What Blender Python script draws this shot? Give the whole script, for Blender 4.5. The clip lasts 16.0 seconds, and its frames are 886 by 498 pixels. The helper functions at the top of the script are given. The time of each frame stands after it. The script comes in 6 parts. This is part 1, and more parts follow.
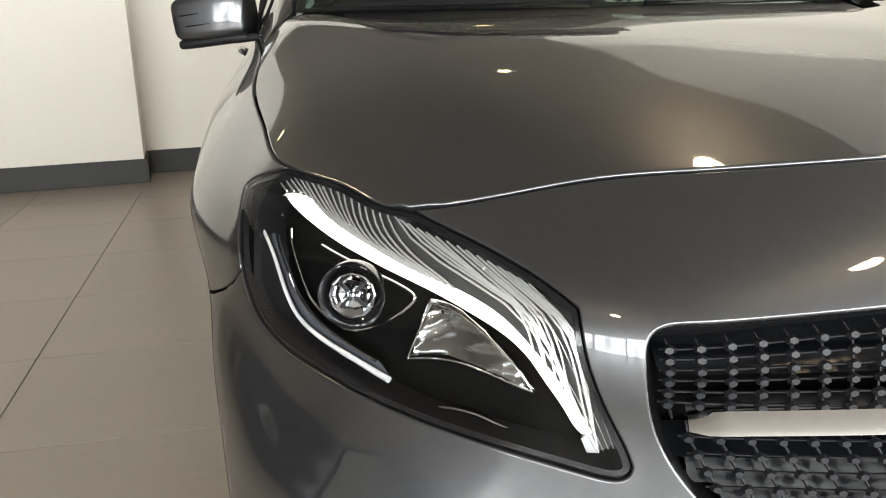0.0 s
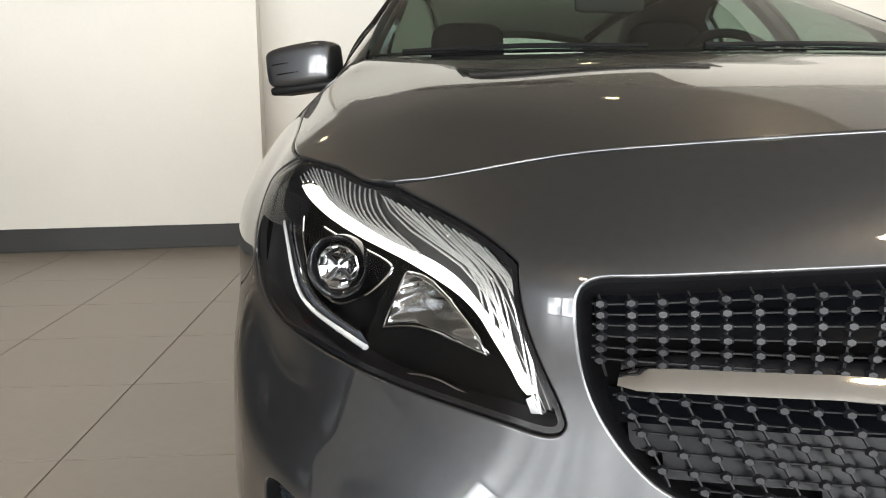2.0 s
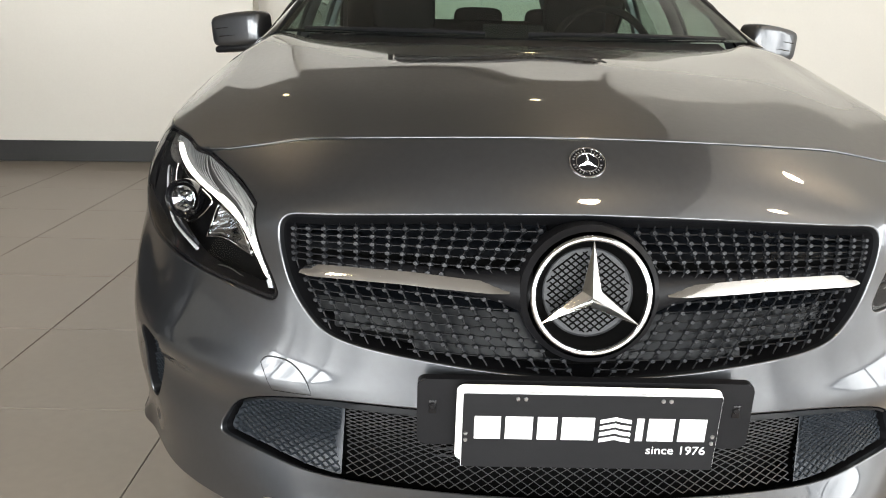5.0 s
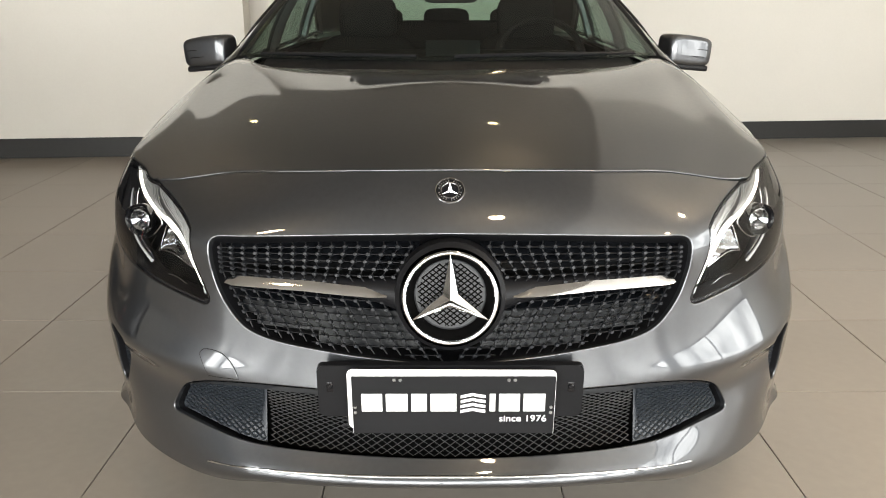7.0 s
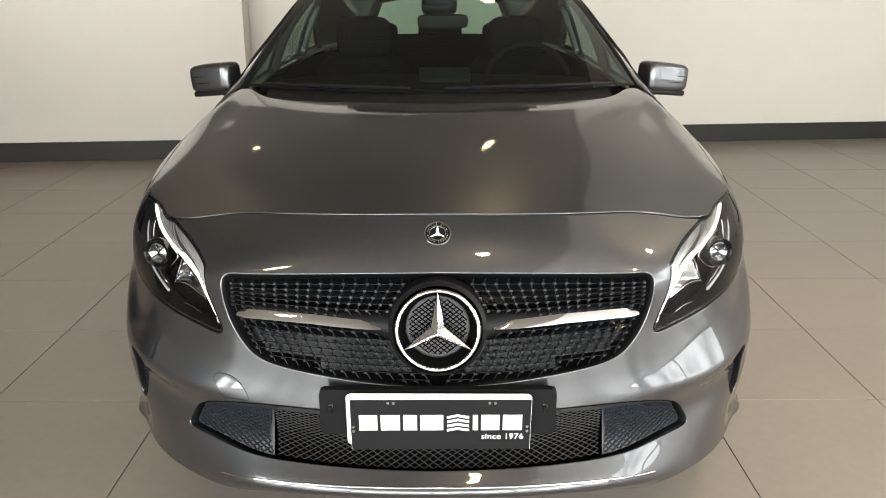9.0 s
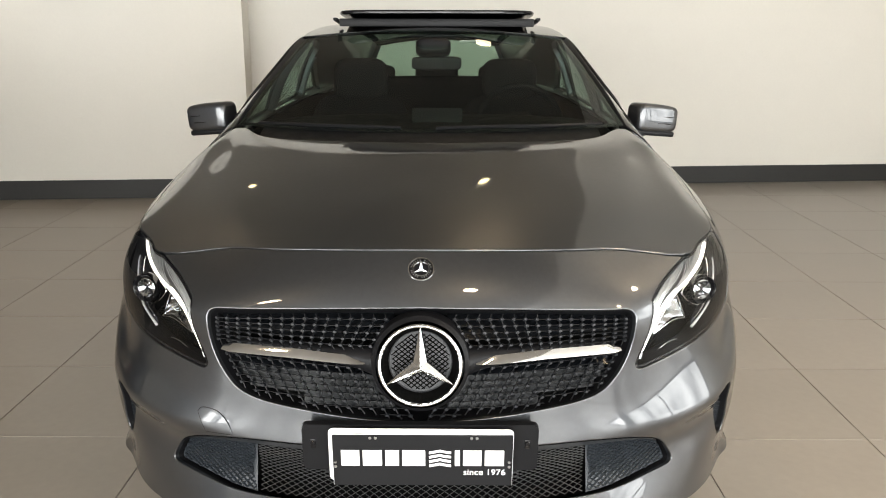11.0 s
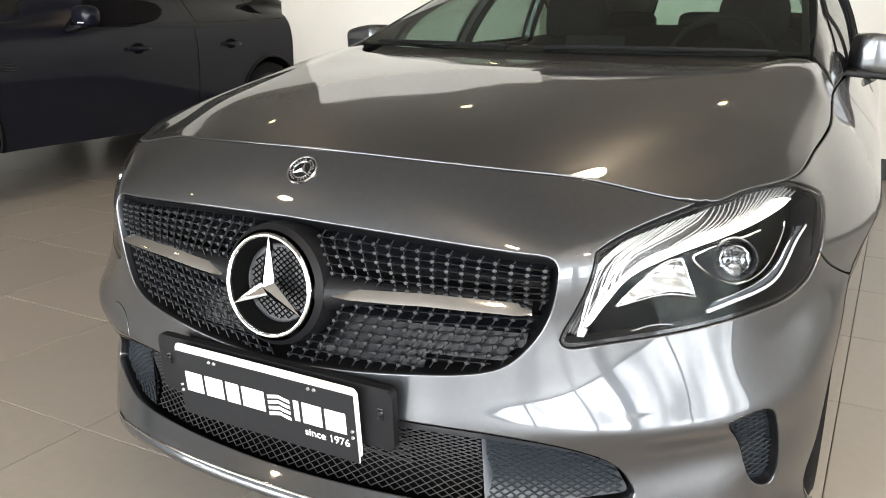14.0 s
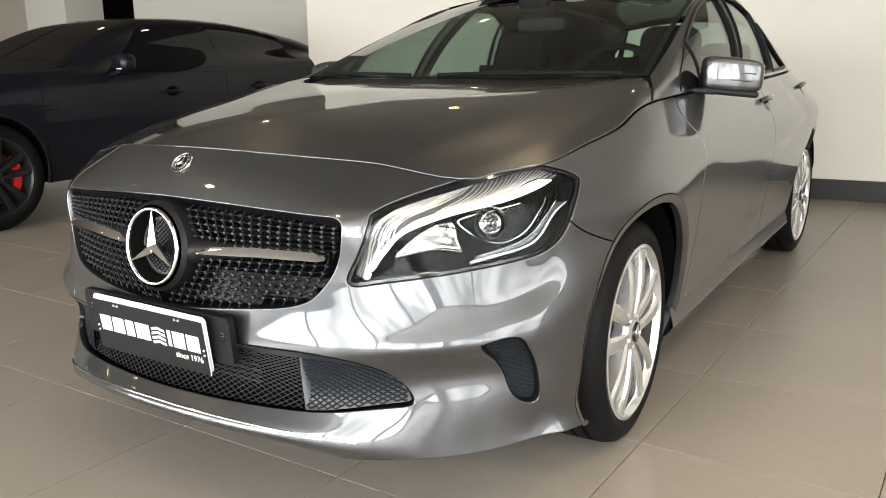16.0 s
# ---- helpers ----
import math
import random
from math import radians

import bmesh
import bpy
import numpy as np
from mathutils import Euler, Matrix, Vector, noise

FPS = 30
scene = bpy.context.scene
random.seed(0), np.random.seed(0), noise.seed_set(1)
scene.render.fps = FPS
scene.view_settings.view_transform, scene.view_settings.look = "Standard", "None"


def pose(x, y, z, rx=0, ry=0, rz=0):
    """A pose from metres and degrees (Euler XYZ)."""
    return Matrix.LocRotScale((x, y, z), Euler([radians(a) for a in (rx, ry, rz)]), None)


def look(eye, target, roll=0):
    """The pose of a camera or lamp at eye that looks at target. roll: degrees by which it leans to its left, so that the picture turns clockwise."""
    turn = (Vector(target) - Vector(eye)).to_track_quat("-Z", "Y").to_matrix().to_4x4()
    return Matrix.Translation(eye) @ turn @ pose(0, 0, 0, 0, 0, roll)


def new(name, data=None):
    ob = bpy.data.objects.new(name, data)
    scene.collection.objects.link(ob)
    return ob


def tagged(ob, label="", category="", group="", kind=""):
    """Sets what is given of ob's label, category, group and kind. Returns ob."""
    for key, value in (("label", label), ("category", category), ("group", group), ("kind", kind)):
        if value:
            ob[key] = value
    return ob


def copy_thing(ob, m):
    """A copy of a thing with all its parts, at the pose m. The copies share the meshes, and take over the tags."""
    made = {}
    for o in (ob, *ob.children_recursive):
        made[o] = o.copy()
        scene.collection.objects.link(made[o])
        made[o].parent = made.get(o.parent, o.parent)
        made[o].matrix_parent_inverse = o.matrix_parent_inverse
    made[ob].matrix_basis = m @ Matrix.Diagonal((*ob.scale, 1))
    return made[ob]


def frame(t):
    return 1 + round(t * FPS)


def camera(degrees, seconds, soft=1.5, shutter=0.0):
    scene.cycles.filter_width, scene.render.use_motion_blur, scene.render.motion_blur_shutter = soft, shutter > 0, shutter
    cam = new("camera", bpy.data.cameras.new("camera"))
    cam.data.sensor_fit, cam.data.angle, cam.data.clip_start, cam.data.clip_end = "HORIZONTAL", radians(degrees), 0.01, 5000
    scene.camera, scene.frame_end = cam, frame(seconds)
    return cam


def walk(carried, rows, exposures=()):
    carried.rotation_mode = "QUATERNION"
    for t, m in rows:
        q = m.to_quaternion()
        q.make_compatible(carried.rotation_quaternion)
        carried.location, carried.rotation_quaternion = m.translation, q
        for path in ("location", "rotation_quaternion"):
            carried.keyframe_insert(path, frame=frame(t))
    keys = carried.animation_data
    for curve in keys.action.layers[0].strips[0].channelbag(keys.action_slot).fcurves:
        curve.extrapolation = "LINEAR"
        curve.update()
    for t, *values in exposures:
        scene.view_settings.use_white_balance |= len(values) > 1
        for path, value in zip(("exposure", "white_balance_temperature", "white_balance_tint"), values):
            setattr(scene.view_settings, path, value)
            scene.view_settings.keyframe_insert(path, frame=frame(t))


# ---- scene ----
cam = camera(56.0, 16.0, soft=1.0)
PATH = [
    (0, (-0.792, -0.534, 0.996), (-0.388, 1.347, 0.449), -1.4),
    (0.5, (-0.717, -0.511, 0.935), (-0.457, 1.406, 0.43), -1.4),
    (1, (-0.66, -0.512, 0.874), (-0.508, 1.433, 0.434), -0.7),
    (1.5, (-0.645, -0.544, 0.87), (-0.538, 1.418, 0.494), -1.0),
    (2, (-0.641, -0.63, 0.881), (-0.533, 1.34, 0.552), -0.6),
    (2.5, (-0.629, -0.731, 0.903), (-0.526, 1.236, 0.554), -0.2),
    (3, (-0.583, -0.841, 0.95), (-0.477, 1.112, 0.532), 0.4),
    (3.5, (-0.484, -0.918, 0.974), (-0.374, 1.019, 0.486), 1.0),
    (4, (-0.395, -0.999, 0.997), (-0.329, 0.929, 0.468), 0.7),
    (4.5, (-0.327, -1.107, 1.006), (-0.286, 0.822, 0.481), 1.0),
    (5, (-0.25, -1.229, 1.034), (-0.211, 0.702, 0.513), 1.5),
    (5.2, (-0.22, -1.272, 1.05), (-0.179, 0.657, 0.525), 1.6),
    (7.3, (-0.004, -1.562, 1.224), (-0.011, 0.349, 0.634), -0.2),
    (7.5, (-0.007, -1.582, 1.242), (-0.012, 0.328, 0.648), -0.1),
    (8, (-0.001, -1.622, 1.273), (-0.001, 0.287, 0.674), -0.0),
    (8.5, (0.009, -1.661, 1.313), (0.01, 0.245, 0.708), -0.1),
    (9, (0.01, -1.687, 1.359), (0.012, 0.217, 0.746), -0.1),
    (9.5, (0.012, -1.709, 1.375), (0.025, 0.201, 0.782), 0.1),
    (10, (0.014, -1.724, 1.377), (0.025, 0.201, 0.834), -0.0),
    (10.2, (0.009, -1.724, 1.371), (0.026, 0.205, 0.841), -0.1),
    (12.3, (0.34, -1.521, 1.301), (0.086, 0.394, 0.786), 0.6),
    (12.5, (0.407, -1.459, 1.27), (0.082, 0.445, 0.75), 0.6),
    (13, (0.552, -1.277, 1.225), (0.069, 0.582, 0.668), 1.5),
    (13.5, (0.736, -1.152, 1.162), (-0.015, 0.619, 0.613), 1.2),
    (14, (0.91, -1.102, 1.096), (0.004, 0.597, 0.556), 0.6),
    (14.5, (1.076, -1.159, 1.051), (0.157, 0.54, 0.53), 0.8),
    (15, (1.242, -1.202, 1.044), (0.286, 0.482, 0.546), -0.1),
    (15.5, (1.459, -1.214, 1.054), (0.437, 0.439, 0.58), -0.7),
    (16, (1.618, -1.26, 1.061), (0.549, 0.371, 0.618), -0.8),
]
EXPOSURES = [(0, 0.51, 7250, 10), (2, 0.43, 7200, 10), (3.5, 0.38, 7000, 10), (5, 0.33, 7150, 10), (7.5, 0.25, 7400, 10), (10, 0.15, 7400, 10), (12.3, 0.38, 7250, 10), (13.5, 0.71, 6950, 10), (14, 0.62, 7050, 10), (15, 0.36, 7300, 10), (16, 0.32, 7400, 10)]
walk(cam, [(t, look(eye, target, roll)) for t, eye, target, roll in PATH], EXPOSURES)

# ---- world and light ----
world = bpy.data.worlds.new("showroom_world")
scene.world = world
world.use_nodes = True
wn = world.node_tree.nodes
sky = wn.new("ShaderNodeTexSky")
sky.sky_type, sky.sun_disc = "NISHITA", False
sky.sun_elevation, sky.sun_rotation = radians(50), radians(200)
wn["Background"].inputs["Strength"].default_value = 0.12
world.node_tree.links.new(sky.outputs[0], wn["Background"].inputs["Color"])


# ---- materials ----
def material(name, colour, rough=0.5, metal=0.0, grain=0.0, scale=40.0, bump=0.0, coat=0.0, emit=0.0, spread=0.0):
    """A principled surface with two scales of noise in its colour and gloss, and a fine bump."""
    mat = bpy.data.materials.new(name)
    mat.use_nodes = True
    nodes, links = mat.node_tree.nodes, mat.node_tree.links
    b = nodes["Principled BSDF"]
    b.inputs["Roughness"].default_value, b.inputs["Metallic"].default_value = rough, metal
    b.inputs["Coat Weight"].default_value, b.inputs["Coat Roughness"].default_value = coat, 0.03
    b.inputs["Base Color"].default_value = (*colour, 1)
    if emit:
        b.inputs["Emission Color"].default_value, b.inputs["Emission Strength"].default_value = (*colour, 1), emit
    if grain or bump:
        co = nodes.new("ShaderNodeTexCoord")
        fine, broad = nodes.new("ShaderNodeTexNoise"), nodes.new("ShaderNodeTexNoise")
        fine.inputs["Scale"].default_value, broad.inputs["Scale"].default_value = scale, scale / 17
        fine.inputs["Detail"].default_value = broad.inputs["Detail"].default_value = 4
        for n in (fine, broad):
            links.new(co.outputs["Object"], n.inputs["Vector"])
        both = nodes.new("ShaderNodeMath")
        both.operation = "ADD"
        links.new(fine.outputs["Fac"], both.inputs[0])
        links.new(broad.outputs["Fac"], both.inputs[1])
        ramp = nodes.new("ShaderNodeMapRange")
        ramp.inputs["From Min"].default_value, ramp.inputs["From Max"].default_value = 0.6, 1.4
        ramp.inputs["To Min"].default_value, ramp.inputs["To Max"].default_value = 1 - grain, 1 + grain
        links.new(both.outputs[0], ramp.inputs["Value"])
        mul = nodes.new("ShaderNodeVectorMath")
        mul.operation = "SCALE"
        mul.inputs[0].default_value = colour
        factor = ramp.outputs[0]
        if spread:
            info, vary, times = nodes.new("ShaderNodeObjectInfo"), nodes.new("ShaderNodeMapRange"), nodes.new("ShaderNodeMath")
            vary.inputs["To Min"].default_value, vary.inputs["To Max"].default_value = 1 - spread, 1 + spread
            links.new(info.outputs["Random"], vary.inputs["Value"])
            times.operation = "MULTIPLY"
            links.new(vary.outputs[0], times.inputs[0])
            links.new(ramp.outputs[0], times.inputs[1])
            factor = times.outputs[0]
        links.new(factor, mul.inputs["Scale"])
        links.new(mul.outputs[0], b.inputs["Base Color"])
        gloss = nodes.new("ShaderNodeMapRange")
        gloss.inputs["From Min"].default_value, gloss.inputs["From Max"].default_value = 0.6, 1.4
        gloss.inputs["To Min"].default_value, gloss.inputs["To Max"].default_value = rough * (1 - grain), min(1, rough * (1 + grain))
        links.new(both.outputs[0], gloss.inputs["Value"])
        links.new(gloss.outputs[0], b.inputs["Roughness"])
        if bump:
            bn = nodes.new("ShaderNodeBump")
            bn.inputs["Strength"].default_value, bn.inputs["Distance"].default_value = bump, 0.002
            links.new(fine.outputs["Fac"], bn.inputs["Height"])
            links.new(bn.outputs[0], b.inputs["Normal"])
    return mat


def glass(name, colour, head_on, rough=0.0):
    """Clear tinted glazing: a mirror of the room, stronger at a slant, over a tinted view through."""
    mat = bpy.data.materials.new(name)
    mat.use_nodes = True
    nodes, links = mat.node_tree.nodes, mat.node_tree.links
    nodes.remove(nodes["Principled BSDF"])
    slant, power, gain, mix = nodes.new("ShaderNodeLayerWeight"), nodes.new("ShaderNodeMath"), nodes.new("ShaderNodeMapRange"), nodes.new("ShaderNodeMixShader")
    slant.inputs["Blend"].default_value = 0.5
    power.operation = "POWER"
    power.inputs[1].default_value = 5.0
    gain.inputs["To Min"].default_value = head_on
    see, gloss = nodes.new("ShaderNodeBsdfTransparent"), nodes.new("ShaderNodeBsdfGlossy")
    see.inputs["Color"].default_value = (*colour, 1)
    gloss.inputs["Roughness"].default_value = rough
    links.new(slant.outputs["Facing"], power.inputs[0])
    links.new(power.outputs[0], gain.inputs["Value"])
    links.new(gain.outputs[0], mix.inputs[0])
    links.new(see.outputs[0], mix.inputs[1])
    links.new(gloss.outputs[0], mix.inputs[2])
    links.new(mix.outputs[0], nodes["Material Output"].inputs["Surface"])
    return mat


PAINT = material("grey_metallic_paint", (0.066, 0.0695, 0.076), 0.37, 0.85, 0.08, 1400, 0.0, 1.0)
PAINT.node_tree.nodes["Principled BSDF"].inputs["Coat IOR"].default_value = 1.7
BLACK = material("black_plastic", (0.007, 0.007, 0.008), 0.45, 0, 0.2, 300, 0.1)
BLACK.node_tree.nodes["Principled BSDF"].inputs["Specular IOR Level"].default_value = 0.2
GLOSS_BLACK = material("gloss_black", (0.006, 0.006, 0.007), 0.08)
MESH_BLACK = material("grey_black_mesh_plastic", (0.013, 0.016, 0.020), 0.4, 0, 0.2, 200, 0.1)
MESH_BLACK.node_tree.nodes["Principled BSDF"].inputs["Specular IOR Level"].default_value = 0.2
# near-black for black parts; in cavities and gaps the colour itself is the shade
VOID = material("black_parts_cavity_shade", (0.0025, 0.0025, 0.0025), 0.9)
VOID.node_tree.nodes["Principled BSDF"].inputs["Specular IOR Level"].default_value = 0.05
CHROME = material("chrome", (0.82, 0.82, 0.82), 0.06, 1.0, 0.05, 60)
SATIN = material("satin_silver", (0.62, 0.62, 0.63), 0.28, 1.0, 0.06, 90)
LENS = glass("clear_lens", (0.95, 0.96, 0.97), 0.013)
SCREEN = glass("green_tinted_glass", (0.58, 0.72, 0.64), 0.07)
DARK_GLASS = glass("dark_tinted_glass", (0.40, 0.49, 0.45), 0.09)
DRL = material("lit_white_light_guide", (1.0, 0.98, 0.93), 0.3, emit=2.3)
RUBBER = material("black_rubber", (0.005, 0.005, 0.0055), 0.6, 0, 0.25, 120, 0.2)
RUBBER.node_tree.nodes["Principled BSDF"].inputs["Specular IOR Level"].default_value = 0.12
ALLOY = material("silver_alloy", (0.75, 0.76, 0.77), 0.25, 0.85, 0.05, 80, 0.0, 0.5)
CABIN = material("black_cabin_cloth", (0.004, 0.004, 0.0045), 0.8, 0, 0.3, 250, 0.3)
CABIN.node_tree.nodes["Principled BSDF"].inputs["Specular IOR Level"].default_value = 0.1
WALL = material("white_wall_paint", (0.71, 0.67, 0.605), 0.55, 0, 0.02, 60, 0.05)
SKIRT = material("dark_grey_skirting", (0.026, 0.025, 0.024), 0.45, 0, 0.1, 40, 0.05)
SKIRT.node_tree.nodes["Principled BSDF"].inputs["Specular IOR Level"].default_value = 0.25
TILE = material("taupe_porcelain_tile", (0.265, 0.235, 0.205), 0.30, 0, 0.07, 30, 0.02, 0.0, 0.0, 0.03)
GROUT = material("dark_grout", (0.16, 0.145, 0.13), 0.9, 0, 0.2, 200, 0.2)
CEIL = material("white_ceiling_board", (0.75, 0.73, 0.70), 0.7, 0, 0.02, 50, 0.03)
NAVY = material("dark_navy_paint", (0.005, 0.0056, 0.0105), 0.4, 0.0, 0.05, 900, 0.0, 0.3)
NAVY.node_tree.nodes["Principled BSDF"].inputs["Specular IOR Level"].default_value = 0.12
GLOW = material("downlight_glow", (1.0, 0.82, 0.42), 0.5, emit=14.0)
SOFFIT = material("grey_brown_soffit_board", (0.19, 0.171, 0.149), 0.7, 0, 0.03, 50, 0.03)
BEIGE = material("beige_panel_board", (0.50, 0.44, 0.37), 0.6, 0, 0.03, 40, 0.03)
RED = material("red_caliper_paint", (0.6, 0.02, 0.02), 0.35, 0, 0.05, 80)
TAIL_RED = material("red_tail_lens", (0.5, 0.01, 0.012), 0.15, 0, 0.05, 80, coat=1.0)
NAVY_GLASS = material("black_privacy_glass", (0.004, 0.004, 0.005), 0.05)
NAVY_GLASS.node_tree.nodes["Principled BSDF"].inputs["Specular IOR Level"].default_value = 0.25
DARK_ALLOY = material("satin_black_alloy", (0.02, 0.02, 0.021), 0.35, 0.5, 0.1, 80)
WHITE = material("white_plastic", (0.8, 0.8, 0.8), 0.4, 0, 0.04, 80)
SIGN_BLACK = material("matt_black_sign", (0.012, 0.012, 0.013), 0.55, 0, 0.15, 90, 0.05)
SIGN_BLACK.node_tree.nodes["Principled BSDF"].inputs["Specular IOR Level"].default_value = 0.15


# ---- building helpers ----
from mathutils.geometry import delaunay_2d_cdt

def link(name, mesh, mat, parent=None, label=""):
    if mat:
        mesh.materials.append(mat)
    ob = new(name, mesh)
    ob.parent = parent
    return tagged(ob, label)


def part(name, bm, mat, parent=None, label="", smooth=True):
    """One mesh object from a bmesh, under a thing or a part."""
    mesh = bpy.data.meshes.new(name)
    bmesh.ops.recalc_face_normals(bm, faces=bm.faces)
    bm.to_mesh(mesh)
    bm.free()
    if smooth:
        mesh.polygons.foreach_set("use_smooth", [True] * len(mesh.polygons))
        mesh.set_sharp_from_angle(angle=radians(35))
    return link(name, mesh, mat, parent, label)


def box(bm, size, m=Matrix(), bevel=0.0, segments=2):
    made = bmesh.ops.create_cube(bm, size=1.0, matrix=m @ Matrix.Diagonal((*size, 1)))["verts"]
    if bevel:
        edges = list({e for v in made for e in v.link_edges})
        bmesh.ops.bevel(bm, geom=edges, offset=bevel, segments=segments, affect="EDGES", profile=0.5)
    return bm


def spin(bm, profile, m=Matrix(), steps=48, axis="z"):
    """A ring or disc turned from (radius, height) pairs about m's z axis."""
    rings = []
    for k in range(steps):
        a = 2 * math.pi * k / steps
        rings.append([bm.verts.new(m @ Vector((r * math.cos(a), r * math.sin(a), h))) for r, h in profile])
    for k in range(steps):
        for j in range(len(profile) - 1):
            q = (rings[k][j], rings[(k + 1) % steps][j], rings[(k + 1) % steps][j + 1], rings[k][j + 1])
            if profile[j][0] < 1e-6:
                q = (q[1], q[2], q[3])
            elif profile[j + 1][0] < 1e-6:
                q = (q[0], q[1], q[2])
            bm.faces.new(q)
    bmesh.ops.remove_doubles(bm, verts=bm.verts[:], dist=1e-6)
    return bm


def tube(bm, points, radius, sides=8, flat=1.0):
    """A rounded bar along points."""
    pts = [Vector(p) for p in points]
    rings = []
    for k, p in enumerate(pts):
        way = (pts[min(k + 1, len(pts) - 1)] - pts[max(k - 1, 0)]).normalized()
        side = way.cross(Vector((0, 0, 1)))
        side = side.normalized() if side.length > 1e-4 else Vector((1, 0, 0))
        up = side.cross(way)
        r = float(radius[k]) if isinstance(radius, (list, tuple)) else float(radius)
        rings.append([bm.verts.new(p + r * (math.cos(a) * side + flat * math.sin(a) * up)) for a in (2 * math.pi * j / sides for j in range(sides))])
    for a, b in zip(rings, rings[1:]):
        for j in range(sides):
            bm.faces.new((a[j], a[(j + 1) % sides], b[(j + 1) % sides], b[j]))
    bm.faces.new(rings[0][::-1])
    bm.faces.new(rings[-1])
    return bm


class Spline:
    """A natural cubic spline through knots, for rows of numbers."""

    def __init__(self, knots, values):
        self.k, self.v = np.asarray(knots, float), np.asarray(values, float).reshape(len(knots), -1)
        n, h = len(self.k), np.diff(self.k)
        a, r = np.eye(n), np.zeros_like(self.v)
        for i in range(1, n - 1):
            a[i, i - 1 : i + 2] = h[i - 1], 2 * (h[i - 1] + h[i]), h[i]
            r[i] = 6 * ((self.v[i + 1] - self.v[i]) / h[i] - (self.v[i] - self.v[i - 1]) / h[i - 1])
        self.m = np.linalg.solve(a, r)

    def __call__(self, t):
        t = np.asarray(t, float)
        i = np.clip(np.searchsorted(self.k, t) - 1, 0, len(self.k) - 2)
        h, a, b = (self.k[i + 1] - self.k[i]), self.k[i + 1] - t, t - self.k[i]
        h, a, b = h[..., None], a[..., None], b[..., None]
        return (self.m[i] * a**3 + self.m[i + 1] * b**3) / (6 * h) + (self.v[i] / h - self.m[i] * h / 6) * a + (self.v[i + 1] / h - self.m[i + 1] * h / 6) * b


def smooth_line(points, steps=8, closed=False):
    """A smooth line through a few points, evenly stepped between them. A point given twice in a row is a corner."""
    pts = [tuple(p) for p in points]
    runs, run = [], [pts[0]]
    for p in pts[1:]:
        if p == run[-1]:
            runs.append(run)
            run = [p]
        else:
            run.append(p)
    if closed and run[-1] != pts[0]:
        run.append(pts[0])
    runs.append(run)
    out = []
    for run in runs:
        if len(run) < 2:
            continue
        a = np.asarray(run, float)
        k = np.r_[0, np.cumsum(np.linalg.norm(np.diff(a, axis=0), axis=1) ** 0.5)]
        s = Spline(k, a)
        ts = np.concatenate([np.linspace(k[i], k[i + 1], steps, endpoint=False) for i in range(len(k) - 1)])
        out += [tuple(p) for p in s(ts)]
    if not closed:
        out.append(tuple(map(float, pts[-1])))
    return out


